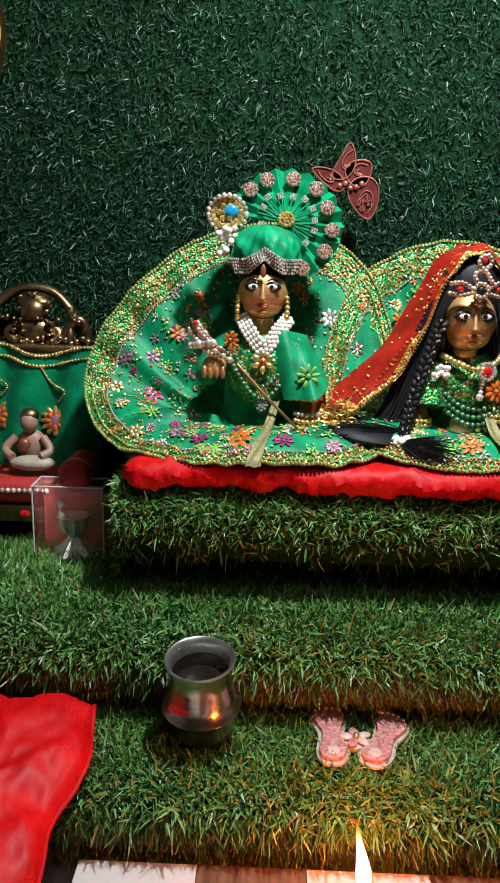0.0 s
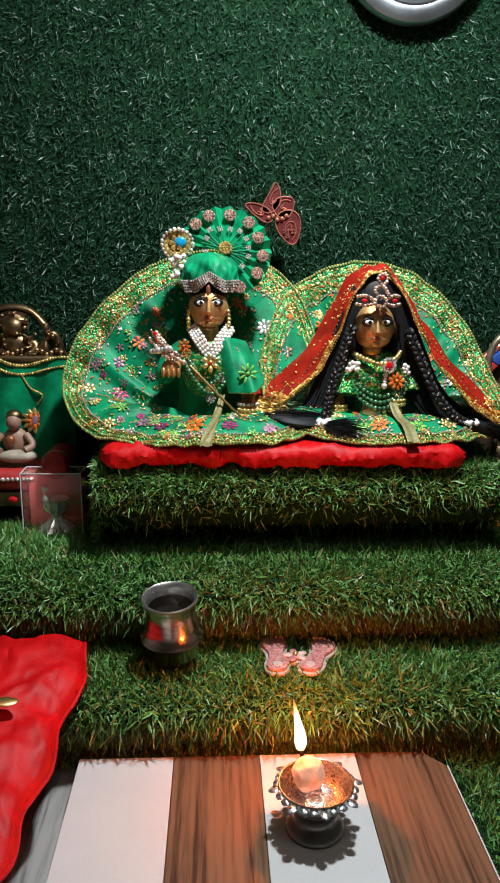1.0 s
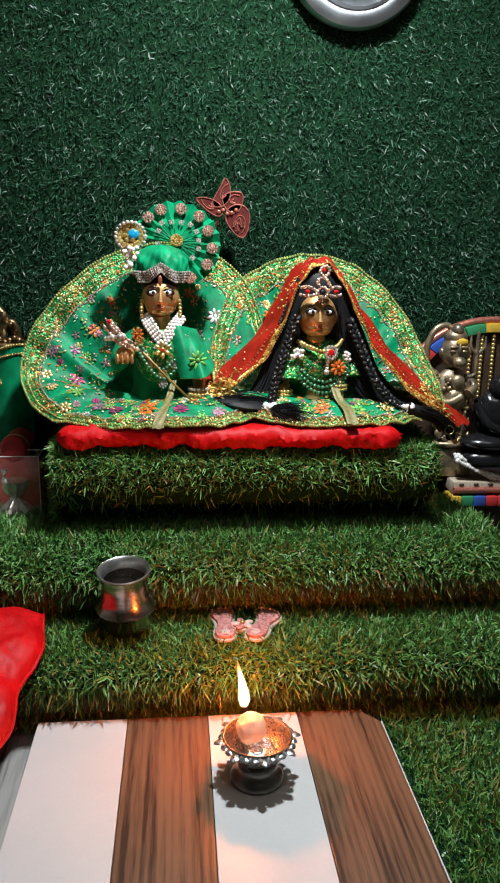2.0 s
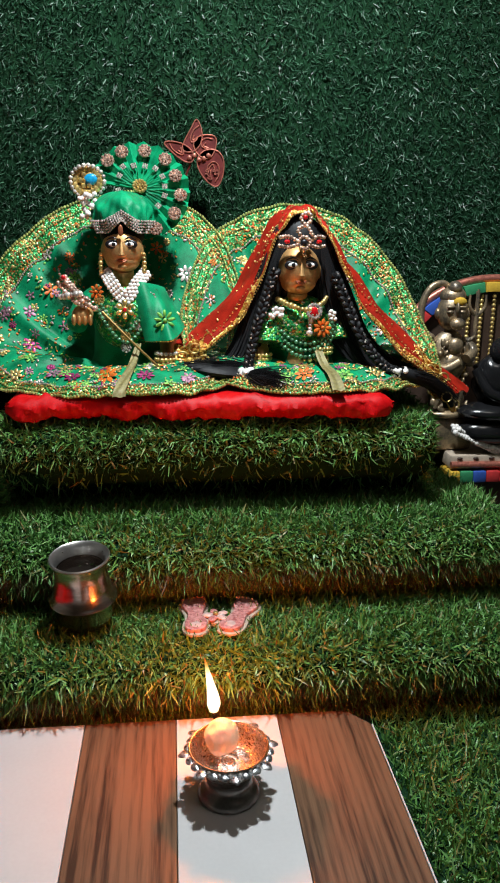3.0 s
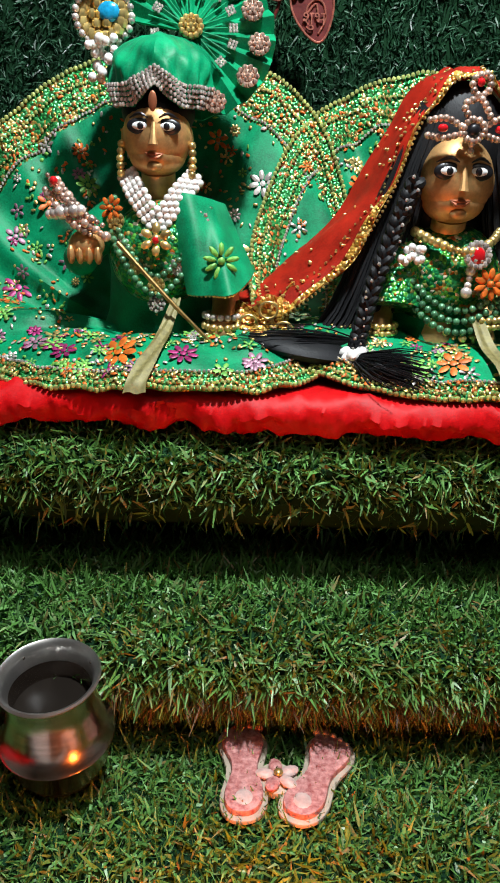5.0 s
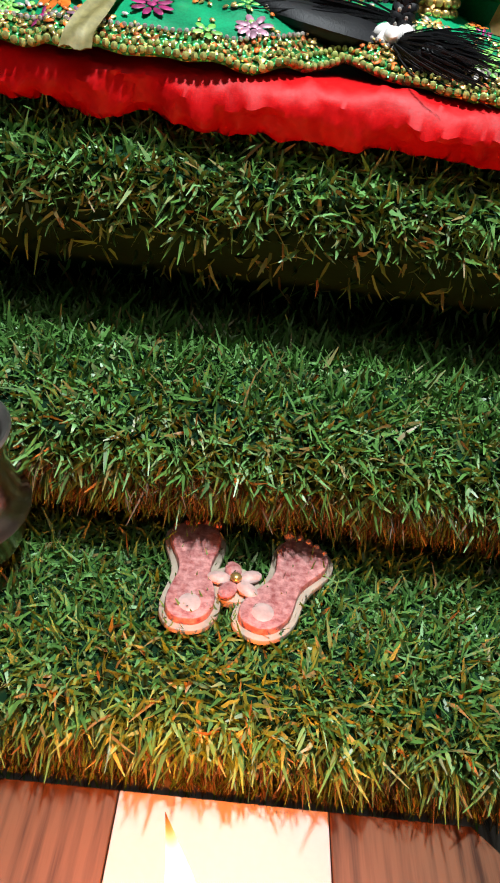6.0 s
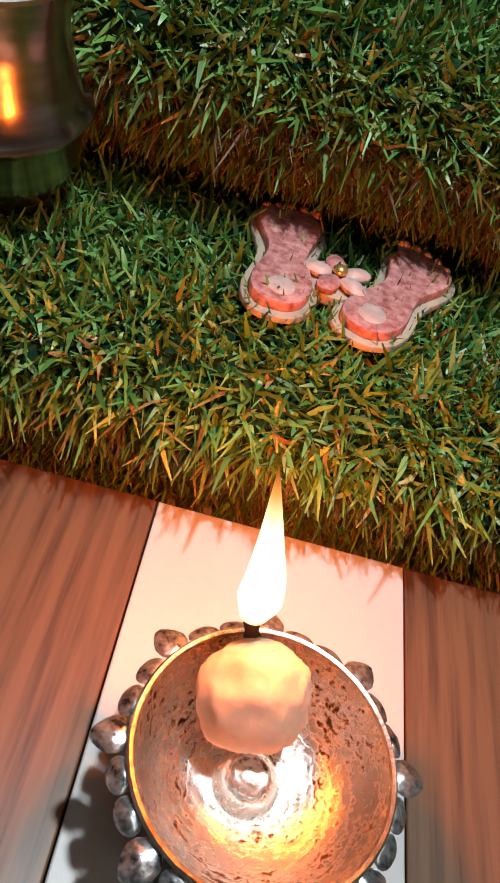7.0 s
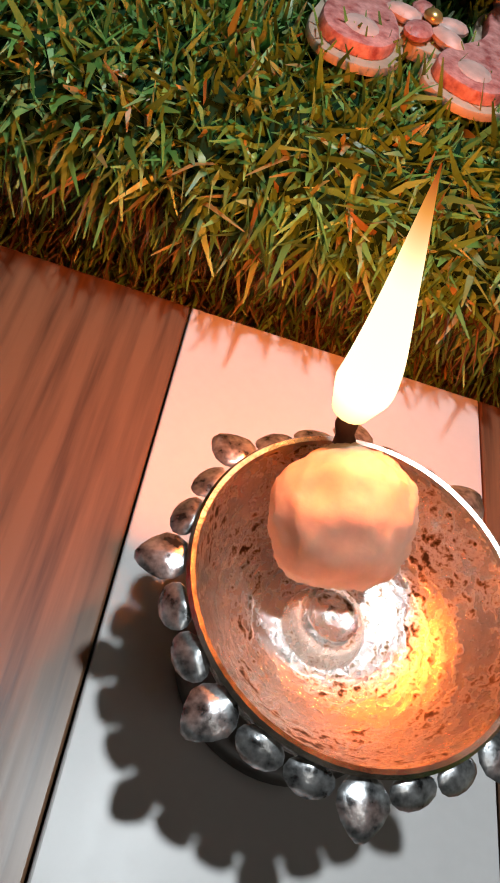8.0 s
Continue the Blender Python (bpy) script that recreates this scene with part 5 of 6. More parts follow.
beads = thing("bead_necklace", (0.186, 0.63, 0.33), "dark green pearl strands with a red pendant", "necklace")
for k in range(3):
    d = 0.0058 * k
    beads_on("bead", [(0.150, 0.640, 0.352 - d * 0.3), (0.154 - d * 0.2, 0.628, 0.336 - d), (0.170, 0.624 - d * 0.25, 0.320 - d * 1.2), (0.188, 0.622 - d * 0.25, 0.314 - d * 1.2), (0.206, 0.624 - d * 0.25, 0.320 - d * 1.2), (0.219 + d * 0.2, 0.630, 0.338 - d), (0.221, 0.642, 0.352 - d * 0.3)], 0.0025, 0.0052, M_GREENBEAD, beads)
for k in range(18):
    c = (0.153 + random.uniform(-0.006, 0.010), 0.626 + random.uniform(-0.003, 0.003), 0.350 + random.uniform(-0.006, 0.005)) if k < 12 else (0.219 + random.uniform(-0.004, 0.004), 0.630, 0.345 + random.uniform(-0.005, 0.005))
    part("white_pearl", bead(None, c, 0.0028), M_PEARL, beads)
beads_on("collar_bead", [(0.158, 0.640, 0.362), (0.172, 0.628, 0.356), (0.190, 0.622, 0.352), (0.206, 0.630, 0.358), (0.214, 0.642, 0.364)], 0.0030, 0.0046, M_GOLD, beads, vary=0.25)
part("pendant", rosette(frame_at((0.196, 0.6235, 0.350), (0.1, -1, 0.2)), 0.0095, 14), M_CRYSTAL, beads)
part("red_stone", blob((0.196, 0.6205, 0.350), (0.0048, 0.0022, 0.0054), u=14, v=8), M_REDGEM, beads, "large red oval stone")
beads_on("stone", [(0.193, 0.6225, 0.340), (0.192, 0.6215, 0.330), (0.191, 0.621, 0.322)], 0.0032, 0.0046, M_CRYSTAL, beads, vary=0.3)
part("orange_tuft", flower(frame_at((0.206, 0.622, 0.332), (0.1, -1, 0.2)), 9, 0.011, 0.2, 0.002), M_ORANGE, beads, "orange thread flower")
beads_on("stone", [(0.172, 0.626, 0.305), (0.190, 0.620, 0.296), (0.212, 0.624, 0.302)], 0.0024, 0.006, M_GOLD, beads, vary=0.4)
for x, y, z in ((0.139, 0.632, 0.297), (0.208, 0.630, 0.304)):
    c2 = thing("bracelet", (x, y, z), "gold and crystal bracelets round the wrist", "bracelet", "bracelets")
    for dz in (0.0, 0.0045):
        beads_on("bangle_bead", [Vector((x + 0.0105 * math.cos(a), y + 0.0098 * math.sin(a), z + dz)) for a in np.linspace(0, math.tau, 20)], 0.0023, 0.0044, M_GOLD, c2)


# ---- footprint charm ----
SHIFT = Vector((0, 0.003, 0.003))


def sole(cx, cy, turn, grow=0.0):
    """The outline of a foot sole, heel at the origin end."""
    pts = []
    for k in range(48):
        a = math.tau * k / 48
        y = 0.0335 * math.sin(a)
        s = (y + 0.0335) / 0.067
        w = 0.0112 + 0.0034 * math.cos(s * math.tau * 0.95) + 0.0050 * s - 0.0026 * math.exp(-((s - 0.52) / 0.2) ** 2)
        x = w * math.copysign(abs(math.cos(a)) ** 0.7, math.cos(a)) + 0.002 * math.sin(s * 3)
        n_ = Vector((math.cos(a), math.sin(a), 0)) * grow
        q = Euler((0, 0, radians(turn))).to_matrix() @ Vector((x + n_.x, y + n_.y, 0))
        pts.append((cx + q.x, cy + q.y))
    return pts


feet = thing("footprint_charm", (0.083, 0.472, 0.060), "pink resin charm of two footprints with a flower", "footprint charm")
for cx, cy, turn, sx in ((0.0640, 0.480, 2, 1), (0.1085, 0.477, -25, -1)):
    basep = part("base_plate", prism(sole(cx, cy, turn, 0.0035), 0.062, 0.0645, bevel=0.0008), M_CREAM, feet, "cream backing plate")
    so = part("sole", prism(sole(cx, cy, turn), 0.0647, 0.0685, bevel=0.0012), M_PINK, feet, "pink marbled foot sole")
    q = Euler((0, 0, radians(turn))).to_matrix()
    heel = q @ Vector((0.001, -0.0235, 0))
    part("heel_patch", blob((cx + heel.x, cy + heel.y, 0.0686), (0.0052, 0.0058, 0.0006), u=14, v=6), M_PALE, so, "pale worn heel")
    for k in range(5):
        p = q @ Vector((sx * (0.0115 - k * 0.0052), 0.0343 - 0.0005 * (k - 1.2) ** 2, 0))
        part("toe", blob((cx + p.x, cy + p.y, 0.0668), (0.0030 - 0.0003 * k, 0.0036 - 0.0003 * k, 0.0026), u=10, v=7), M_PALE if sx < 0 else M_PINK, so)
part("bridge", prism([(0.075 + 0.013 * math.cos(a), 0.474 + 0.012 * math.sin(a)) for a in np.linspace(0.2, math.tau, 18)], 0.062, 0.0660, bevel=0.0006, put=Matrix.Translation((0.010, 0, 0))), M_CREAM, feet, "cream backing plate")
for k in range(5):
    a = math.tau * k / 5 + 0.5
    part("petal", blob((0.086 + 0.0078 * math.cos(a), 0.474 + 0.0072 * math.sin(a), 0.0680), (0.0062, 0.0042, 0.0022), u=12, v=7, turn=(0, 0, math.degrees(a))), M_PINK if k % 2 else M_PALE, feet)
part("flower_core", blob((0.086, 0.474, 0.0705), (0.0030, 0.0030, 0.0020), u=10, v=7), M_GOLD, feet, "gold bead")


# ---- red pillow with the bracelet ----
SHIFT = Vector((-0.003, -0.008, 0.005))


def pillow():
    def half(sign):
        def f(u, v):
            a, b = 2 * u - 1, 2 * v - 1
            thick = (max(0, 1 - a ** 6) ** 0.5) * (max(0, 1 - b ** 6) ** 0.5)
            wr = noise.noise(Vector((a * 15, b * 9, 5))) * 0.0022 + noise.noise(Vector((a * 40, b * 11, 8))) * 0.0012 + noise.noise(Vector((a * 6, b * 6, sign))) * 0.004 * (1 - thick * 0.4) + 0.0018 * math.sin(b * 11 + 14 * a) * (abs(a) > 0.6)
            y = 0.365 - 0.135 * b
            right = -0.122 - 0.032 * ((b + 1) / 2) + 0.004 * math.sin(b * 9) - 0.010 * abs(b) ** 8
            x = right - 0.36 * (1 - u)
            z = 0.078 - 0.052 * ((b + 1) / 2) + sign * (0.024 * thick) + (wr if sign > 0 else 0)
            return (x, y + 0.004 * math.sin(a * 17), z)
        return f
    bm = sheet(half(1), 110, 70)
    sheet(half(-1), 110, 70, bm=bm)
    bmesh.ops.remove_doubles(bm, verts=bm.verts[:], dist=0.0008)
    p = solo("pillow", bm, M_RED, (-0.3, 0.36, 0.02), "plump bright red satin pillow leaning on the lowest step", "pillow")
    seam = [Vector(half(1)(1.0, k / 40)) for k in range(41)]
    part("piping", tube(seam, 0.0022, 8), M_RED, p, "thin red piping")
    return p


pillow()
br3 = thing("bead_bracelet", (-0.205, 0.372, 0.084), "white bead bracelet with a brass leaf on the pillow", "bracelet")
part("beads", strand([Vector((-0.214 + 0.020 * math.cos(a), 0.372 + 0.014 * math.sin(a), 0.0885 + 0.004 * math.sin(a))) for a in np.linspace(0, math.tau, 30)], 0.0030, 0.0060), M_PEARL, br3)
part("brass_leaf", blob((-0.184, 0.372, 0.0885), (0.012, 0.0065, 0.0016), u=14, v=8, turn=(8, 4, 10)), M_BRASS, br3, "small brass leaf")
part("brass_coin", lathe([(0, 0), (0.007, 0), (0.007, 0.0018), (0, 0.0022)], (-0.212, 0.388, 0.0915), 18), M_BRASS, br3)

# ---- round metal wall ornaments ----
SHIFT = Vector((0, 0, 0))
for name, c, r, mt, label in (("wall_plate", (0.262, 0.848, 0.877), 0.098, M_CHROME, "round chrome plate with raised rings on the turf wall"), ("wall_plate", (-0.392, 0.848, 0.690), 0.092, M_BRASS, "round brass plate on the turf wall")):
    wpl = thing(name, (c[0], c[1], c[2]), label, "wall plate", "wall plates")
    k = r / 0.1
    part("dish", lathe([(0.0, 0.010), (0.060 * k, 0.010), (0.066 * k, 0.016), (0.074 * k, 0.022), (0.086 * k, 0.024), (0.097 * k, 0.018), (0.1 * k, 0.008), (0.097 * k, -0.004), (0.0, -0.004)], c, 64, axis=(0, -1, 0)), mt, wpl)
    part("inner_ring", lathe([(0.070 * k, 0.019), (0.073 * k, 0.026), (0.077 * k, 0.025), (0.078 * k, 0.020)], c, 64, axis=(0, -1, 0)), mt, wpl)
    for j in range(16):
        a = math.tau * j / 16
        one = bmesh.new()
        bmesh.ops.create_icosphere(one, subdivisions=1, radius=0.011 * k)
        bmesh.ops.translate(one, verts=one.verts[:], vec=(c[0] + 0.048 * k * math.cos(a), c[1] - 0.014, c[2] + 0.048 * k * math.sin(a)))
        part("facet", one, mt, wpl, smooth=False)

# ---- side shrine with the green cloth ----
SHIFT = Vector((0.003, 0.012, 0.014))
bench = thing("shrine_bench", (-0.29, 0.76, 0.115), "small low bench with gilded rail and red cushion", "bench")
part("rail", box(-0.42, -0.198, 0.706, 0.716, 0.146, 0.166, 0.002), M_BRONZE, bench, "gilded front rail")
part("seat", box(-0.42, -0.196, 0.712, 0.80, 0.150, 0.168, 0.003), M_DARKWOOD, bench)
for x in (-0.40, -0.215):
    for y in (0.725, 0.785):
        part("leg", lathe([(0, 0), (0.008, 0), (0.006, 0.012), (0.009, 0.024), (0.007, 0.037), (0, 0.037)], (x, y, 0.115), 14), M_DARKWOOD, bench)
for k in range(5):
    part("rail_stone", blob((-0.40 + 0.044 * k, 0.7052, 0.156), (0.006, 0.003, 0.005), u=12, v=8), (M_BLUEGEM, M_REDGEM)[k % 2], bench, "coloured oval stone")
cush = thing("seat_cushion", (-0.30, 0.73, 0.168), "dull red seat cushion with silver edging and bolster", "cushion")
part("pad", box(-0.42, -0.205, 0.700, 0.775, 0.1685, 0.196, 0.011, seg=4), M_REDCLOTH, cush)
part("bolster", lathe([(0, 0), (0.015, 0.001), (0.0185, 0.006), (0.019, 0.030), (0.0185, 0.056), (0.014, 0.060), (0, 0.061)], (-0.209, 0.695, 0.203), 28, axis=(0, 1, 0)), M_REDCLOTH, cush, "round red bolster")
part("bolster_band", lathe([(0.0192, 0.008), (0.0197, 0.009), (0.0197, 0.0125), (0.0192, 0.0135)], (-0.209, 0.695, 0.203), 28, axis=(0, 1, 0)), M_CREAM, cush, "cream band")
part("silver_edging", strand([(-0.42, 0.6985, 0.184), (-0.30, 0.6985, 0.185), (-0.235, 0.6985, 0.186)], 0.0030, 0.0062), M_CRYSTAL, cush, kind="stuff")

idol = blob((-0.268, 0.735, 0.262), (0.0115, 0.011, 0.0135), u=16, v=12)
blob((-0.268, 0.742, 0.232), (0.020, 0.014, 0.020), idol, 16, 12)
blob((-0.262, 0.722, 0.212), (0.030, 0.014, 0.010), idol, 16, 10, material=1)
tube([(-0.285, 0.735, 0.243), (-0.298, 0.728, 0.228), (-0.286, 0.718, 0.220)], 0.0055, 10, idol, 8)
tube([(-0.251, 0.735, 0.243), (-0.240, 0.728, 0.228), (-0.250, 0.718, 0.222)], 0.0055, 10, idol, 8)
blob((-0.268, 0.739, 0.270), (0.0125, 0.0115, 0.0105), idol, 16, 10, material=2)
blob((-0.272, 0.724, 0.236), (0.008, 0.006, 0.008), idol, 10, 8, material=3)
bmesh.ops.scale(idol, verts=idol.verts[:], vec=(0.88, 0.88, 0.88), space=Matrix.Translation(-Vector((-0.268, 0.735, 0.197))))
solo("figurine", idol, [M_SKIN, M_CREAM, M_BRONZE, M_LIP], (-0.268, 0.735, 0.196), "small painted seated figurine on the red cushion", "figurine")

back = thing("shrine_cloth", (-0.30, 0.79, 0.17), "green satin cloth with gold edging and coloured medallions", "cloth")


def hang(u, v):
    x = -0.44 + 0.245 * u
    z = 0.331 - 0.155 * v + (0.006 * math.sin(u * 15)) * (1 - v)
    return (x, 0.778 - 0.010 * v + 0.006 * math.sin(u * 26 + v * 2), z - 0.030 * v * (u > 0.97))


hc = part("hanging", sheet(hang, 60, 20, 0.002), M_GREEN, back)
part("gold_edge", strand([Vector(hang(k / 30, 0.01)) + Vector((0, -0.003, 0)) for k in range(31)], 0.0024, 0.0040, vary=0.2), M_GOLD, hc, kind="stuff")
part("gold_edge", strand([Vector(hang(k / 30, 0.09)) + Vector((0, -0.003, 0)) for k in range(31)], 0.0022, 0.0040, vary=0.2), M_GOLD, hc, kind="stuff")
for u in (0.50, 0.78):
    p = Vector(hang(u, 0.52)) + Vector((0, -0.004, 0))
    m = frame_at(p, (0, -1, 0.1))
    part("medallion", flower(m, 12, 0.019, 0.16, 0.0012, 0.0), M_GOLD, hc, "yellow edged medallion")
    part("medallion_ring", flower(frame_at(p + Vector((0, -0.0012, 0)), (0, -1, 0.1)), 8, 0.013, 0.25, 0.0012, 0.0), M_ORANGE, hc)
    part("medallion_eye", blob(p + Vector((0, -0.002, 0)), (0.0045, 0.0015, 0.0085), u=12, v=8, turn=(0, 20, 0)), M_LILAC, hc)
    q = [Vector(hang(u - 0.06, 0.10)) + Vector((0, -0.003, 0)), Vector(hang(u - 0.02, 0.22)) + Vector((0, -0.004, 0)), Vector(hang(u + 0.05, 0.30)) + Vector((0, -0.004, 0)), Vector(hang(u + 0.02, 0.38)) + Vector((0, -0.004, 0))]
    part("gold_scroll", strand(q, 0.0016, 0.0028), M_GOLD, hc, kind="stuff")
part("stand", box(-0.44, -0.205, 0.782, 0.850, 0.1152, 0.3255, 0.004), M_DARKWOOD, back, "dark stand under the cloth")

relief = bmesh.new()
box(-0.43, -0.205, 0.785, 0.835, 0.3355, 0.348, 0.004, relief)
blob((-0.277, 0.800, 0.396), (0.017, 0.013, 0.018), relief, 16, 12)
blob((-0.277, 0.805, 0.408), (0.022, 0.012, 0.014), relief, 16, 12, warp=0.2, freq=4)
blob((-0.277, 0.805, 0.366), (0.024, 0.014, 0.022), relief, 16, 12)
for sx in (-1, 1):
    tube([(-0.277 + sx * 0.02, 0.803, 0.376), (-0.277 + sx * 0.032, 0.800, 0.362), (-0.277 + sx * 0.022, 0.795, 0.350)], 0.007, 10, relief, 8)
tube([(-0.330, 0.815, 0.400), (-0.300, 0.818, 0.424), (-0.262, 0.818, 0.424), (-0.236, 0.815, 0.398), (-0.222, 0.812, 0.362), (-0.208, 0.810, 0.348)], lambda s: 0.008 - 0.003 * s, 10, relief, 24)
tube([(-0.252, 0.800, 0.350), (-0.235, 0.798, 0.368), (-0.222, 0.798, 0.385), (-0.214, 0.800, 0.376), (-0.210, 0.803, 0.352)], 0.0055, 10, relief, 18)
tube([(-0.231, 0.795, 0.352), (-0.229, 0.796, 0.402)], lambda s: 0.003 + 0.002 * math.sin(s * 9), 8, relief, 12)
for k in range(14):
    bead(relief, (-0.30 + 0.007 * k, 0.795, 0.353 + 0.004 * math.sin(k * 1.7)), 0.005)
for k in range(90):
    a_ = random.uniform(0, math.tau)
    q_ = random.choice(((-0.277, 0.366, 0.024, 0.020), (-0.277, 0.403, 0.020, 0.016), (-0.235, 0.366, 0.022, 0.020), (-0.31, 0.366, 0.022, 0.02)))
    blob((q_[0] + q_[2] * math.cos(a_), 0.797 + random.uniform(-0.006, 0.004), q_[1] + q_[3] * math.sin(a_)), (random.uniform(0.002, 0.005), 0.004, random.uniform(0.002, 0.006)), relief, 8, 6, turn=(0, random.uniform(0, 90), 0))
bmesh.ops.scale(relief, verts=relief.verts[:], vec=(0.95, 1, 0.80), space=Matrix.Translation(-Vector((-0.29, 0.81, 0.336))))
bmesh.ops.translate(relief, verts=relief.verts[:], vec=(0, 0, -0.010))
solo("bronze_idol", relief, M_BRONZE, (-0.30, 0.81, 0.326), "antique bronze seated idol with a curled arch", "statuette")

# Clear box with a silver keepsake.
bx = thing("display_box", (-0.209, 0.685, 0.116), "clear acrylic box holding a small silver keepsake", "display box")
x0, x1, y0, y1, z0, z1 = -0.246, -0.171, 0.665, 0.700, 0.120, 0.202
for nm, a in (("front_pane", (x0, x1, y0, y0 + 0.0015, z0, z1)), ("side_pane", (x0, x0 + 0.0015, y0 + 0.0017, y1, z0, z1)), ("side_pane", (x1 - 0.0015, x1, y0 + 0.0017, y1, z0, z1)), ("top_pane", (x0 + 0.0017, x1 - 0.0017, y0 + 0.0017, y1, z1 - 0.0017, z1 - 0.0002))):
    pane = part(nm, box(*a, 0.0003), M_ACRYLIC, bx, "clear acrylic pane", smooth=False)
    pane.visible_shadow = False
part("tray", box(x0 - 0.001, x1 + 0.001, y0 - 0.001, y1 + 0.001, 0.116, 0.1198, 0.001), M_REDCLOTH, bx, "red base tray")
part("back_card", box(x0 + 0.002, x1 - 0.002, y1 - 0.0015, y1 - 0.0005, 0.1205, 0.192), M_REDCARD, bx, "pinkish red back card", smooth=False)
part("hinge", box(x1 + 0.0003, x1 + 0.004, y0 + 0.006, y0 + 0.012, 0.184, 0.194, 0.0005), M_BRASS, bx)
keep = part("keepsake", lathe([(0, 0.1205), (0.022, 0.1205), (0.023, 0.123), (0.016, 0.130), (0.008, 0.137), (0.006, 0.142), (0.012, 0.148), (0.016, 0.157), (0.015, 0.163), (0.017, 0.165), (0.0, 0.160)], (-0.207, 0.682, 0), 30, wob=lambda a, z: 1 + 0.09 * math.sin(9 * a)), M_BRIGHT, bx, "shiny silver keepsake cup")
part("finial", tube([(-0.215, 0.68, 0.160), (-0.221, 0.68, 0.170), (-0.219, 0.68, 0.180)], lambda s: 0.003 + 0.002 * math.sin(8 * s), 8, n=10), M_BRIGHT, keep)
for p, q in (((x0, y0, z0), (x0, y0, z1)), ((x1, y0, z0), (x1, y0, z1)), ((x0, y0, z1), (x1, y0, z1)), ((x0, y1, z1), (x1, y1, z1)), ((x0, y0, z1), (x0, y1, z1)), ((x1, y0, z1), (x1, y1, z1)), ((x0, y0, z0), (x1, y0, z0))):
    part("edge_strip", tube([p, q], 0.0009, 6), M_EDGE, bx, "polished acrylic edge")

# ---- side shrine with the stone idols ----
SHIFT = Vector((0.004, 0.012, 0.010))
stand2 = thing("idol_stand", (0.47, 0.77, 0.115), "tan wooden stand edged with a multicoloured cloth strip", "stand")
part("plinth", box(0.408, 0.66, 0.706, 0.85, 0.1305, 0.150, 0.003), M_CREAM, stand2, "tan plinth")
part("foot_board", box(0.412, 0.66, 0.712, 0.85, -0.02, 0.1140, 0.002), M_DARKWOOD, stand2)
part("edge_lip", tube([(0.408, 0.704, 0.138), (0.53, 0.7035, 0.137), (0.66, 0.704, 0.138)], 0.0045, 10), M_COPPER, stand2, "rounded reddish lip")
for k in range(9):
    part("cloth_patch", box(0.402 + 0.018 * k, 0.4197 + 0.018 * k, 0.698, 0.73, 0.1142, 0.1300, 0.002), PATCHES[(k * 3 + k // 4) % 4], stand2, ("yellow", "red", "blue", "green")[(k * 3 + k // 4) % 4] + " cloth patch")
for k in range(6):
    part("brown_spot", blob((0.420 + 0.022 * k, 0.7055, 0.146), (0.004, 0.002, 0.002), u=8, v=6), M_DARKWOOD, stand2)
chain = thing("white_chain", (0.44, 0.71, 0.152), "heap of white crocheted cord on the plinth", "cord")
rr = random.Random(9)
for k in range(9):
    pts = [(0.414 + 0.03 * j + rr.uniform(-0.004, 0.004), 0.712 + rr.uniform(-0.005, 0.006), 0.154 + max(0, 0.030 - 0.016 * j) + rr.uniform(-0.003, 0.004)) for j in range(8)]
    part("cord", strand(pts, 0.0032, 0.0042, vary=0.35), M_PEARL, chain)

hero = bmesh.new()
H0 = Vector((0.405, 0.745, 0.150))


def hb(dx, dy, dz, rx, ry, rz, **k):
    blob(H0 + Vector((dx, dy, dz)), (rx, ry, rz), hero, 16, 11, **k)


box(0.372, 0.448, 0.728, 0.775, 0.150, 0.200, 0.006, hero)
hb(0.004, -0.005, 0.056, 0.030, 0.020, 0.008)
hb(0.004, 0.0, 0.205, 0.0225, 0.020, 0.028)
hb(0.004, 0.002, 0.228, 0.019, 0.018, 0.014)
hb(0.004, -0.004, 0.240, 0.010, 0.012, 0.010)
hb(0.006, -0.019, 0.190, 0.011, 0.010, 0.009)
hb(0.006, -0.022, 0.188, 0.005, 0.006, 0.003, material=1)
hb(0.004, -0.020, 0.212, 0.003, 0.006, 0.009)
for sx in (-1, 1):
    hb(0.004 + sx * 0.009, -0.017, 0.207, 0.005, 0.004, 0.003)
    hb(0.004 + sx * 0.008, -0.018, 0.214, 0.007, 0.003, 0.002)
    hb(0.004 + sx * 0.022, 0.0, 0.203, 0.004, 0.006, 0.008)
hb(0.002, 0.0, 0.140, 0.030, 0.018, 0.040)
hb(0.006, -0.016, 0.158, 0.012, 0.010, 0.013)
hb(0.004, -0.016, 0.128, 0.016, 0.010, 0.020)
hb(0.0, -0.005, 0.090, 0.026, 0.017, 0.030)
for k in range(5):
    tube([H0 + Vector((-0.022 + 0.006 * k, -0.017, 0.118 - 0.004 * k)), H0 + Vector((-0.010 + 0.007 * k, -0.021, 0.095)), H0 + Vector((-0.018 + 0.009 * k, -0.016, 0.066))], 0.0028, 8, hero, 10)
tube([H0 + Vector((-0.026, 0, 0.165)), H0 + Vector((-0.034, -0.008, 0.14)), H0 + Vector((-0.012, -0.022, 0.125)), H0 + Vector((0.012, -0.020, 0.135))], 0.0075, 10, hero, 14)
tube([H0 + Vector((0.026, 0, 0.165)), H0 + Vector((0.036, -0.010, 0.15)), H0 + Vector((0.022, -0.022, 0.140))], 0.0075, 10, hero, 12)
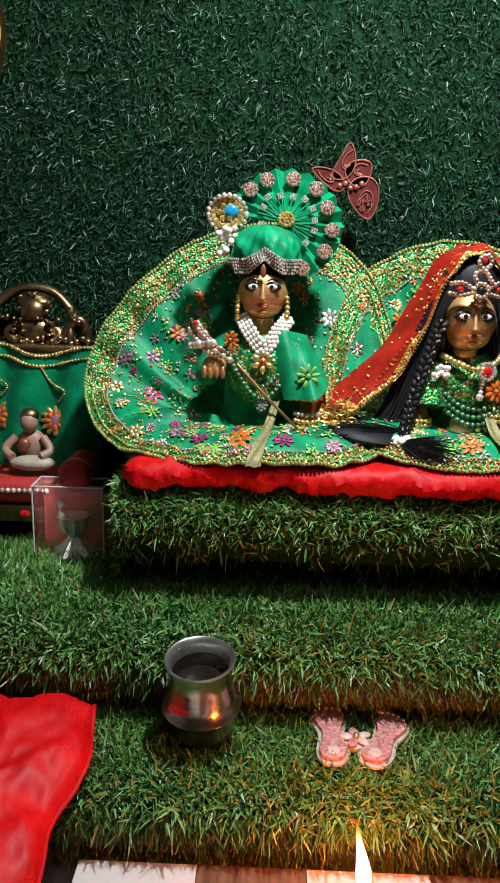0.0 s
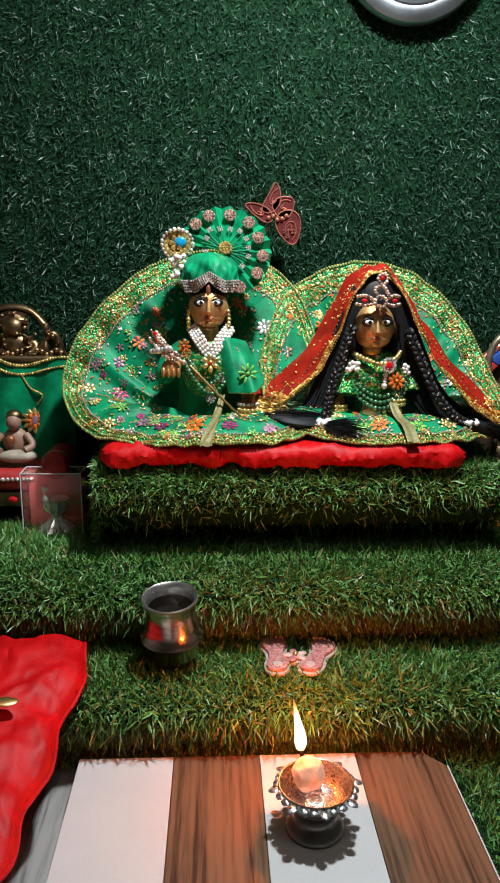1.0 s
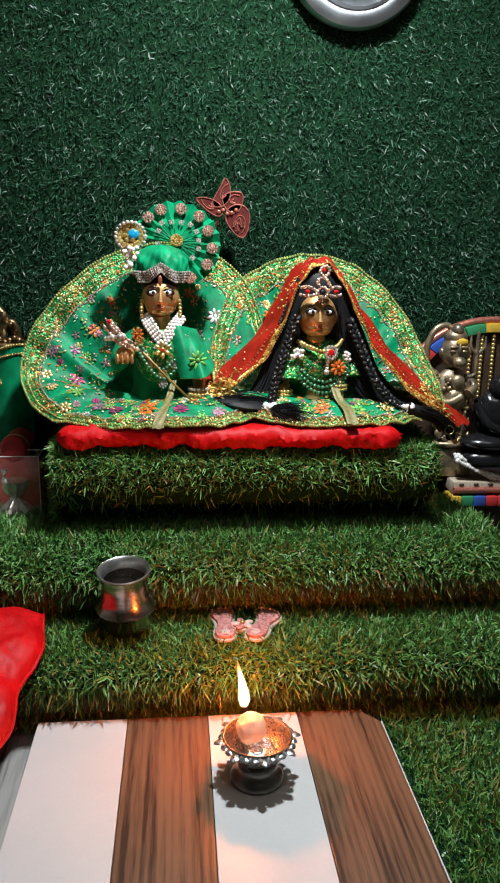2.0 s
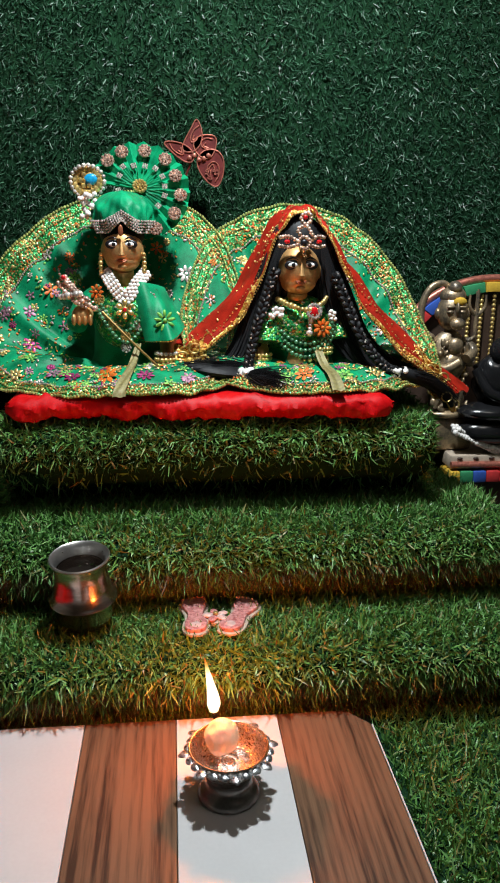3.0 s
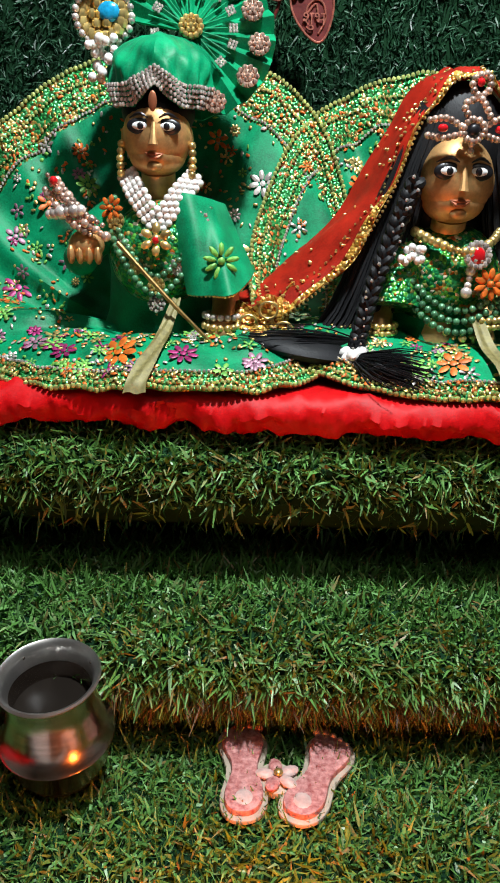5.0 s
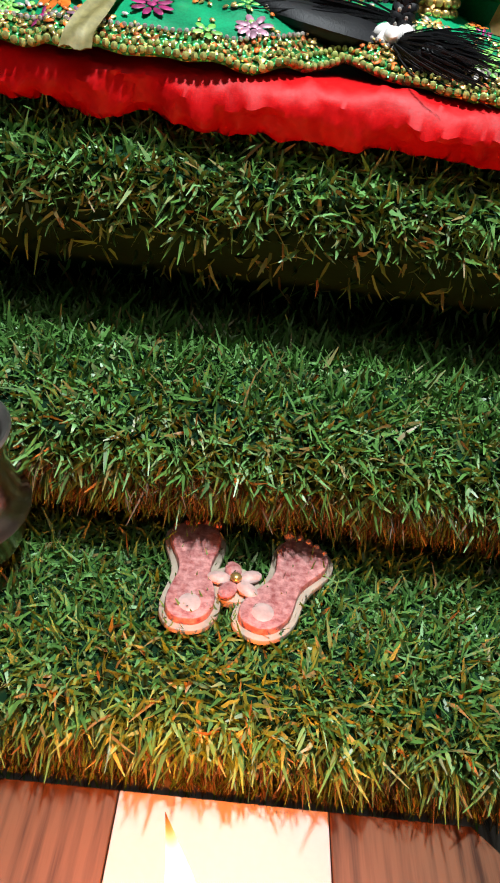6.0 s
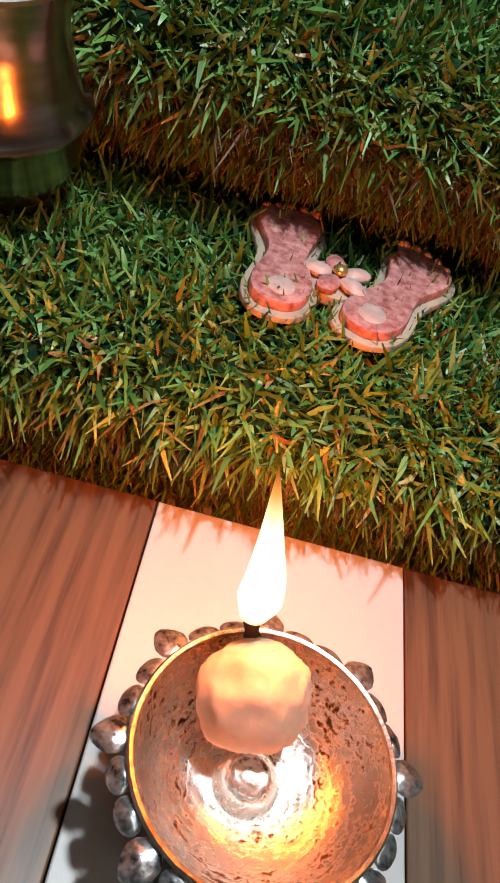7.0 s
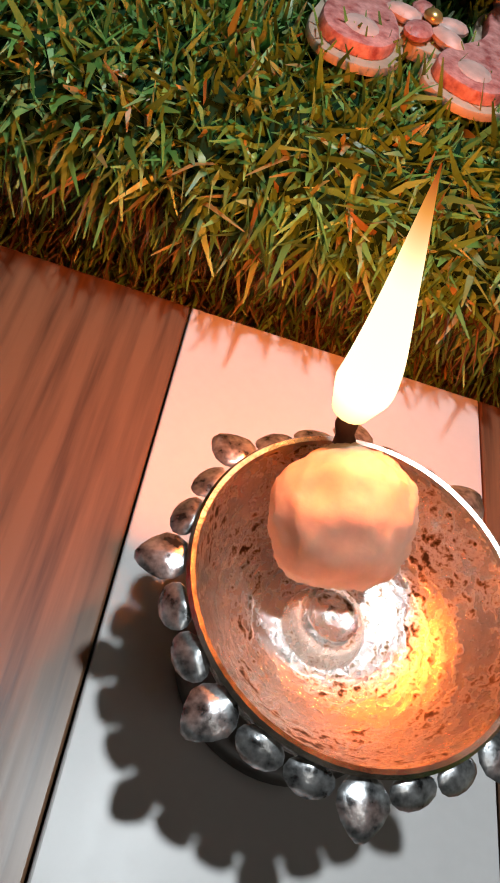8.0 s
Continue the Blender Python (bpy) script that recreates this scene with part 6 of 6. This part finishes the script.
tube([H0 + Vector((-0.020, 0.008, 0.165)), H0 + Vector((-0.038, 0.006, 0.182)), H0 + Vector((-0.040, 0.005, 0.215)), H0 + Vector((-0.028, 0.005, 0.240)), H0 + Vector((-0.010, 0.006, 0.246)), H0 + Vector((0.0, 0.006, 0.238))], lambda s: 0.0058 - 0.0015 * s, 12, hero, 26)
for k in range(9):
    hb(-0.030 + 0.0015 * k, -0.004, 0.170 - 0.006 * k, 0.009, 0.008, 0.006, warp=0.2, freq=5)
tube([H0 + Vector((0.038, -0.004, 0.125)), H0 + Vector((0.040, -0.002, 0.235))], 0.0030, 8, hero, 6)
for dx in (-0.011, 0.0, 0.011):
    tube([H0 + Vector((0.040, -0.002, 0.200)), H0 + Vector((0.040 + dx, -0.003, 0.212)), H0 + Vector((0.040 + dx * 1.1, -0.003, 0.238 if dx == 0 else 0.230))], lambda s: 0.0034 - 0.002 * s, 8, hero, 10)
for k in range(60):
    a_ = random.uniform(-1, 1)
    blob(H0 + Vector((0.002 + 0.030 * a_, -0.019 + 0.012 * a_ * a_, random.uniform(0.060, 0.172))), (random.uniform(0.002, 0.005), 0.0035, random.uniform(0.003, 0.009)), hero, 8, 6, turn=(0, random.uniform(-60, 60), 0))
blob(H0 + Vector((0.008, -0.0185, 0.222)), (0.010, 0.003, 0.006), hero, 10, 6, material=2)
bmesh.ops.scale(hero, verts=hero.verts[:], vec=(0.9, 0.9, 0.9), space=Matrix.Translation(-Vector((0.41, 0.745, 0.150))))
solo("stone_idol", hero, [mat("weathered grey bronze", (0.27, 0.245, 0.215), 0.36, 0.7, var=0.55, scale=60, fine=420, bump=0.9, hue=(0.36, 0.26, 0.15)), M_BLACK, mat("yellow paste", (0.6, 0.36, 0.03), 0.7)], (0.405, 0.745, 0.150), "weathered grey carved idol with a raised tail and trident", "statuette")

dark = blob((0.475, 0.735, 0.245), (0.034, 0.022, 0.038), u=20, v=14, warp=0.15, freq=3)
blob((0.478, 0.728, 0.285), (0.020, 0.018, 0.020), dark, 16, 12)
blob((0.474, 0.722, 0.206), (0.056, 0.030, 0.014), dark, 20, 10)
blob((0.470, 0.720, 0.180), (0.052, 0.024, 0.020), dark, 20, 10)
blob((0.480, 0.708, 0.284), (0.008, 0.003, 0.004), dark, 10, 6, material=1)
blob((0.490, 0.694, 0.188), (0.016, 0.004, 0.004), dark, 10, 6, material=2)
tube([(0.440, 0.725, 0.262), (0.452, 0.710, 0.236), (0.470, 0.705, 0.226)], 0.007, 10, dark, 10)
solo("black_idol", dark, [M_SHINYBLACK, M_GOLD, M_ORANGE], (0.475, 0.735, 0.152), "glossy black stone idol with a gold forehead mark", "statuette")

throne = thing("throne_back", (0.50, 0.80, 0.15), "arched throne back with a multicoloured patched rim", "throne back")
arch = lambda a, r: (0.490 + 0.135 * r * math.cos(a), 0.258 + 0.112 * r * math.sin(a))
part("panel", prism([(arch(a, 0.9)[0], arch(a, 0.9)[1]) for a in np.linspace(0, math.pi, 24)] + [(0.3685, 0.1505), (0.6115, 0.1505)], -0.004, 0.004, put=Matrix.Translation((0, 0.815, 0)) @ pose(0, 0, 0, 90, 0, 0)), M_DARKWOOD, throne, "dark panel hung with beads")
for k in range(13):
    a0, a1 = math.pi * k / 13, math.pi * (k + 0.96) / 13
    pts = [arch(a0, 0.88), arch((a0 + a1) / 2, 0.88), arch(a1, 0.88), arch(a1, 1.0), arch((a0 + a1) / 2, 1.0), arch(a0, 1.0)]
    part("rim_patch", prism(pts, -0.006, 0.006, bevel=0.001, put=Matrix.Translation((0, 0.806, 0)) @ pose(0, 0, 0, 90, 0, 0)), PATCHES[(k * 3 + 1 + k // 4) % 4] if k < 11 else M_ORANGE, throne)
part("outer_rim", tube([(arch(a, 1.04)[0], 0.808, arch(a, 1.04)[1]) for a in np.linspace(0, math.pi, 40)], 0.0055, 10), M_COPPER, throne, "rounded reddish rim")
for k in range(5):
    part("bead_string", strand([(0.455 + 0.018 * k, 0.806, 0.350), (0.455 + 0.018 * k, 0.806, 0.22)], 0.0032, 0.0062), M_GOLD, throne, kind="stuff")
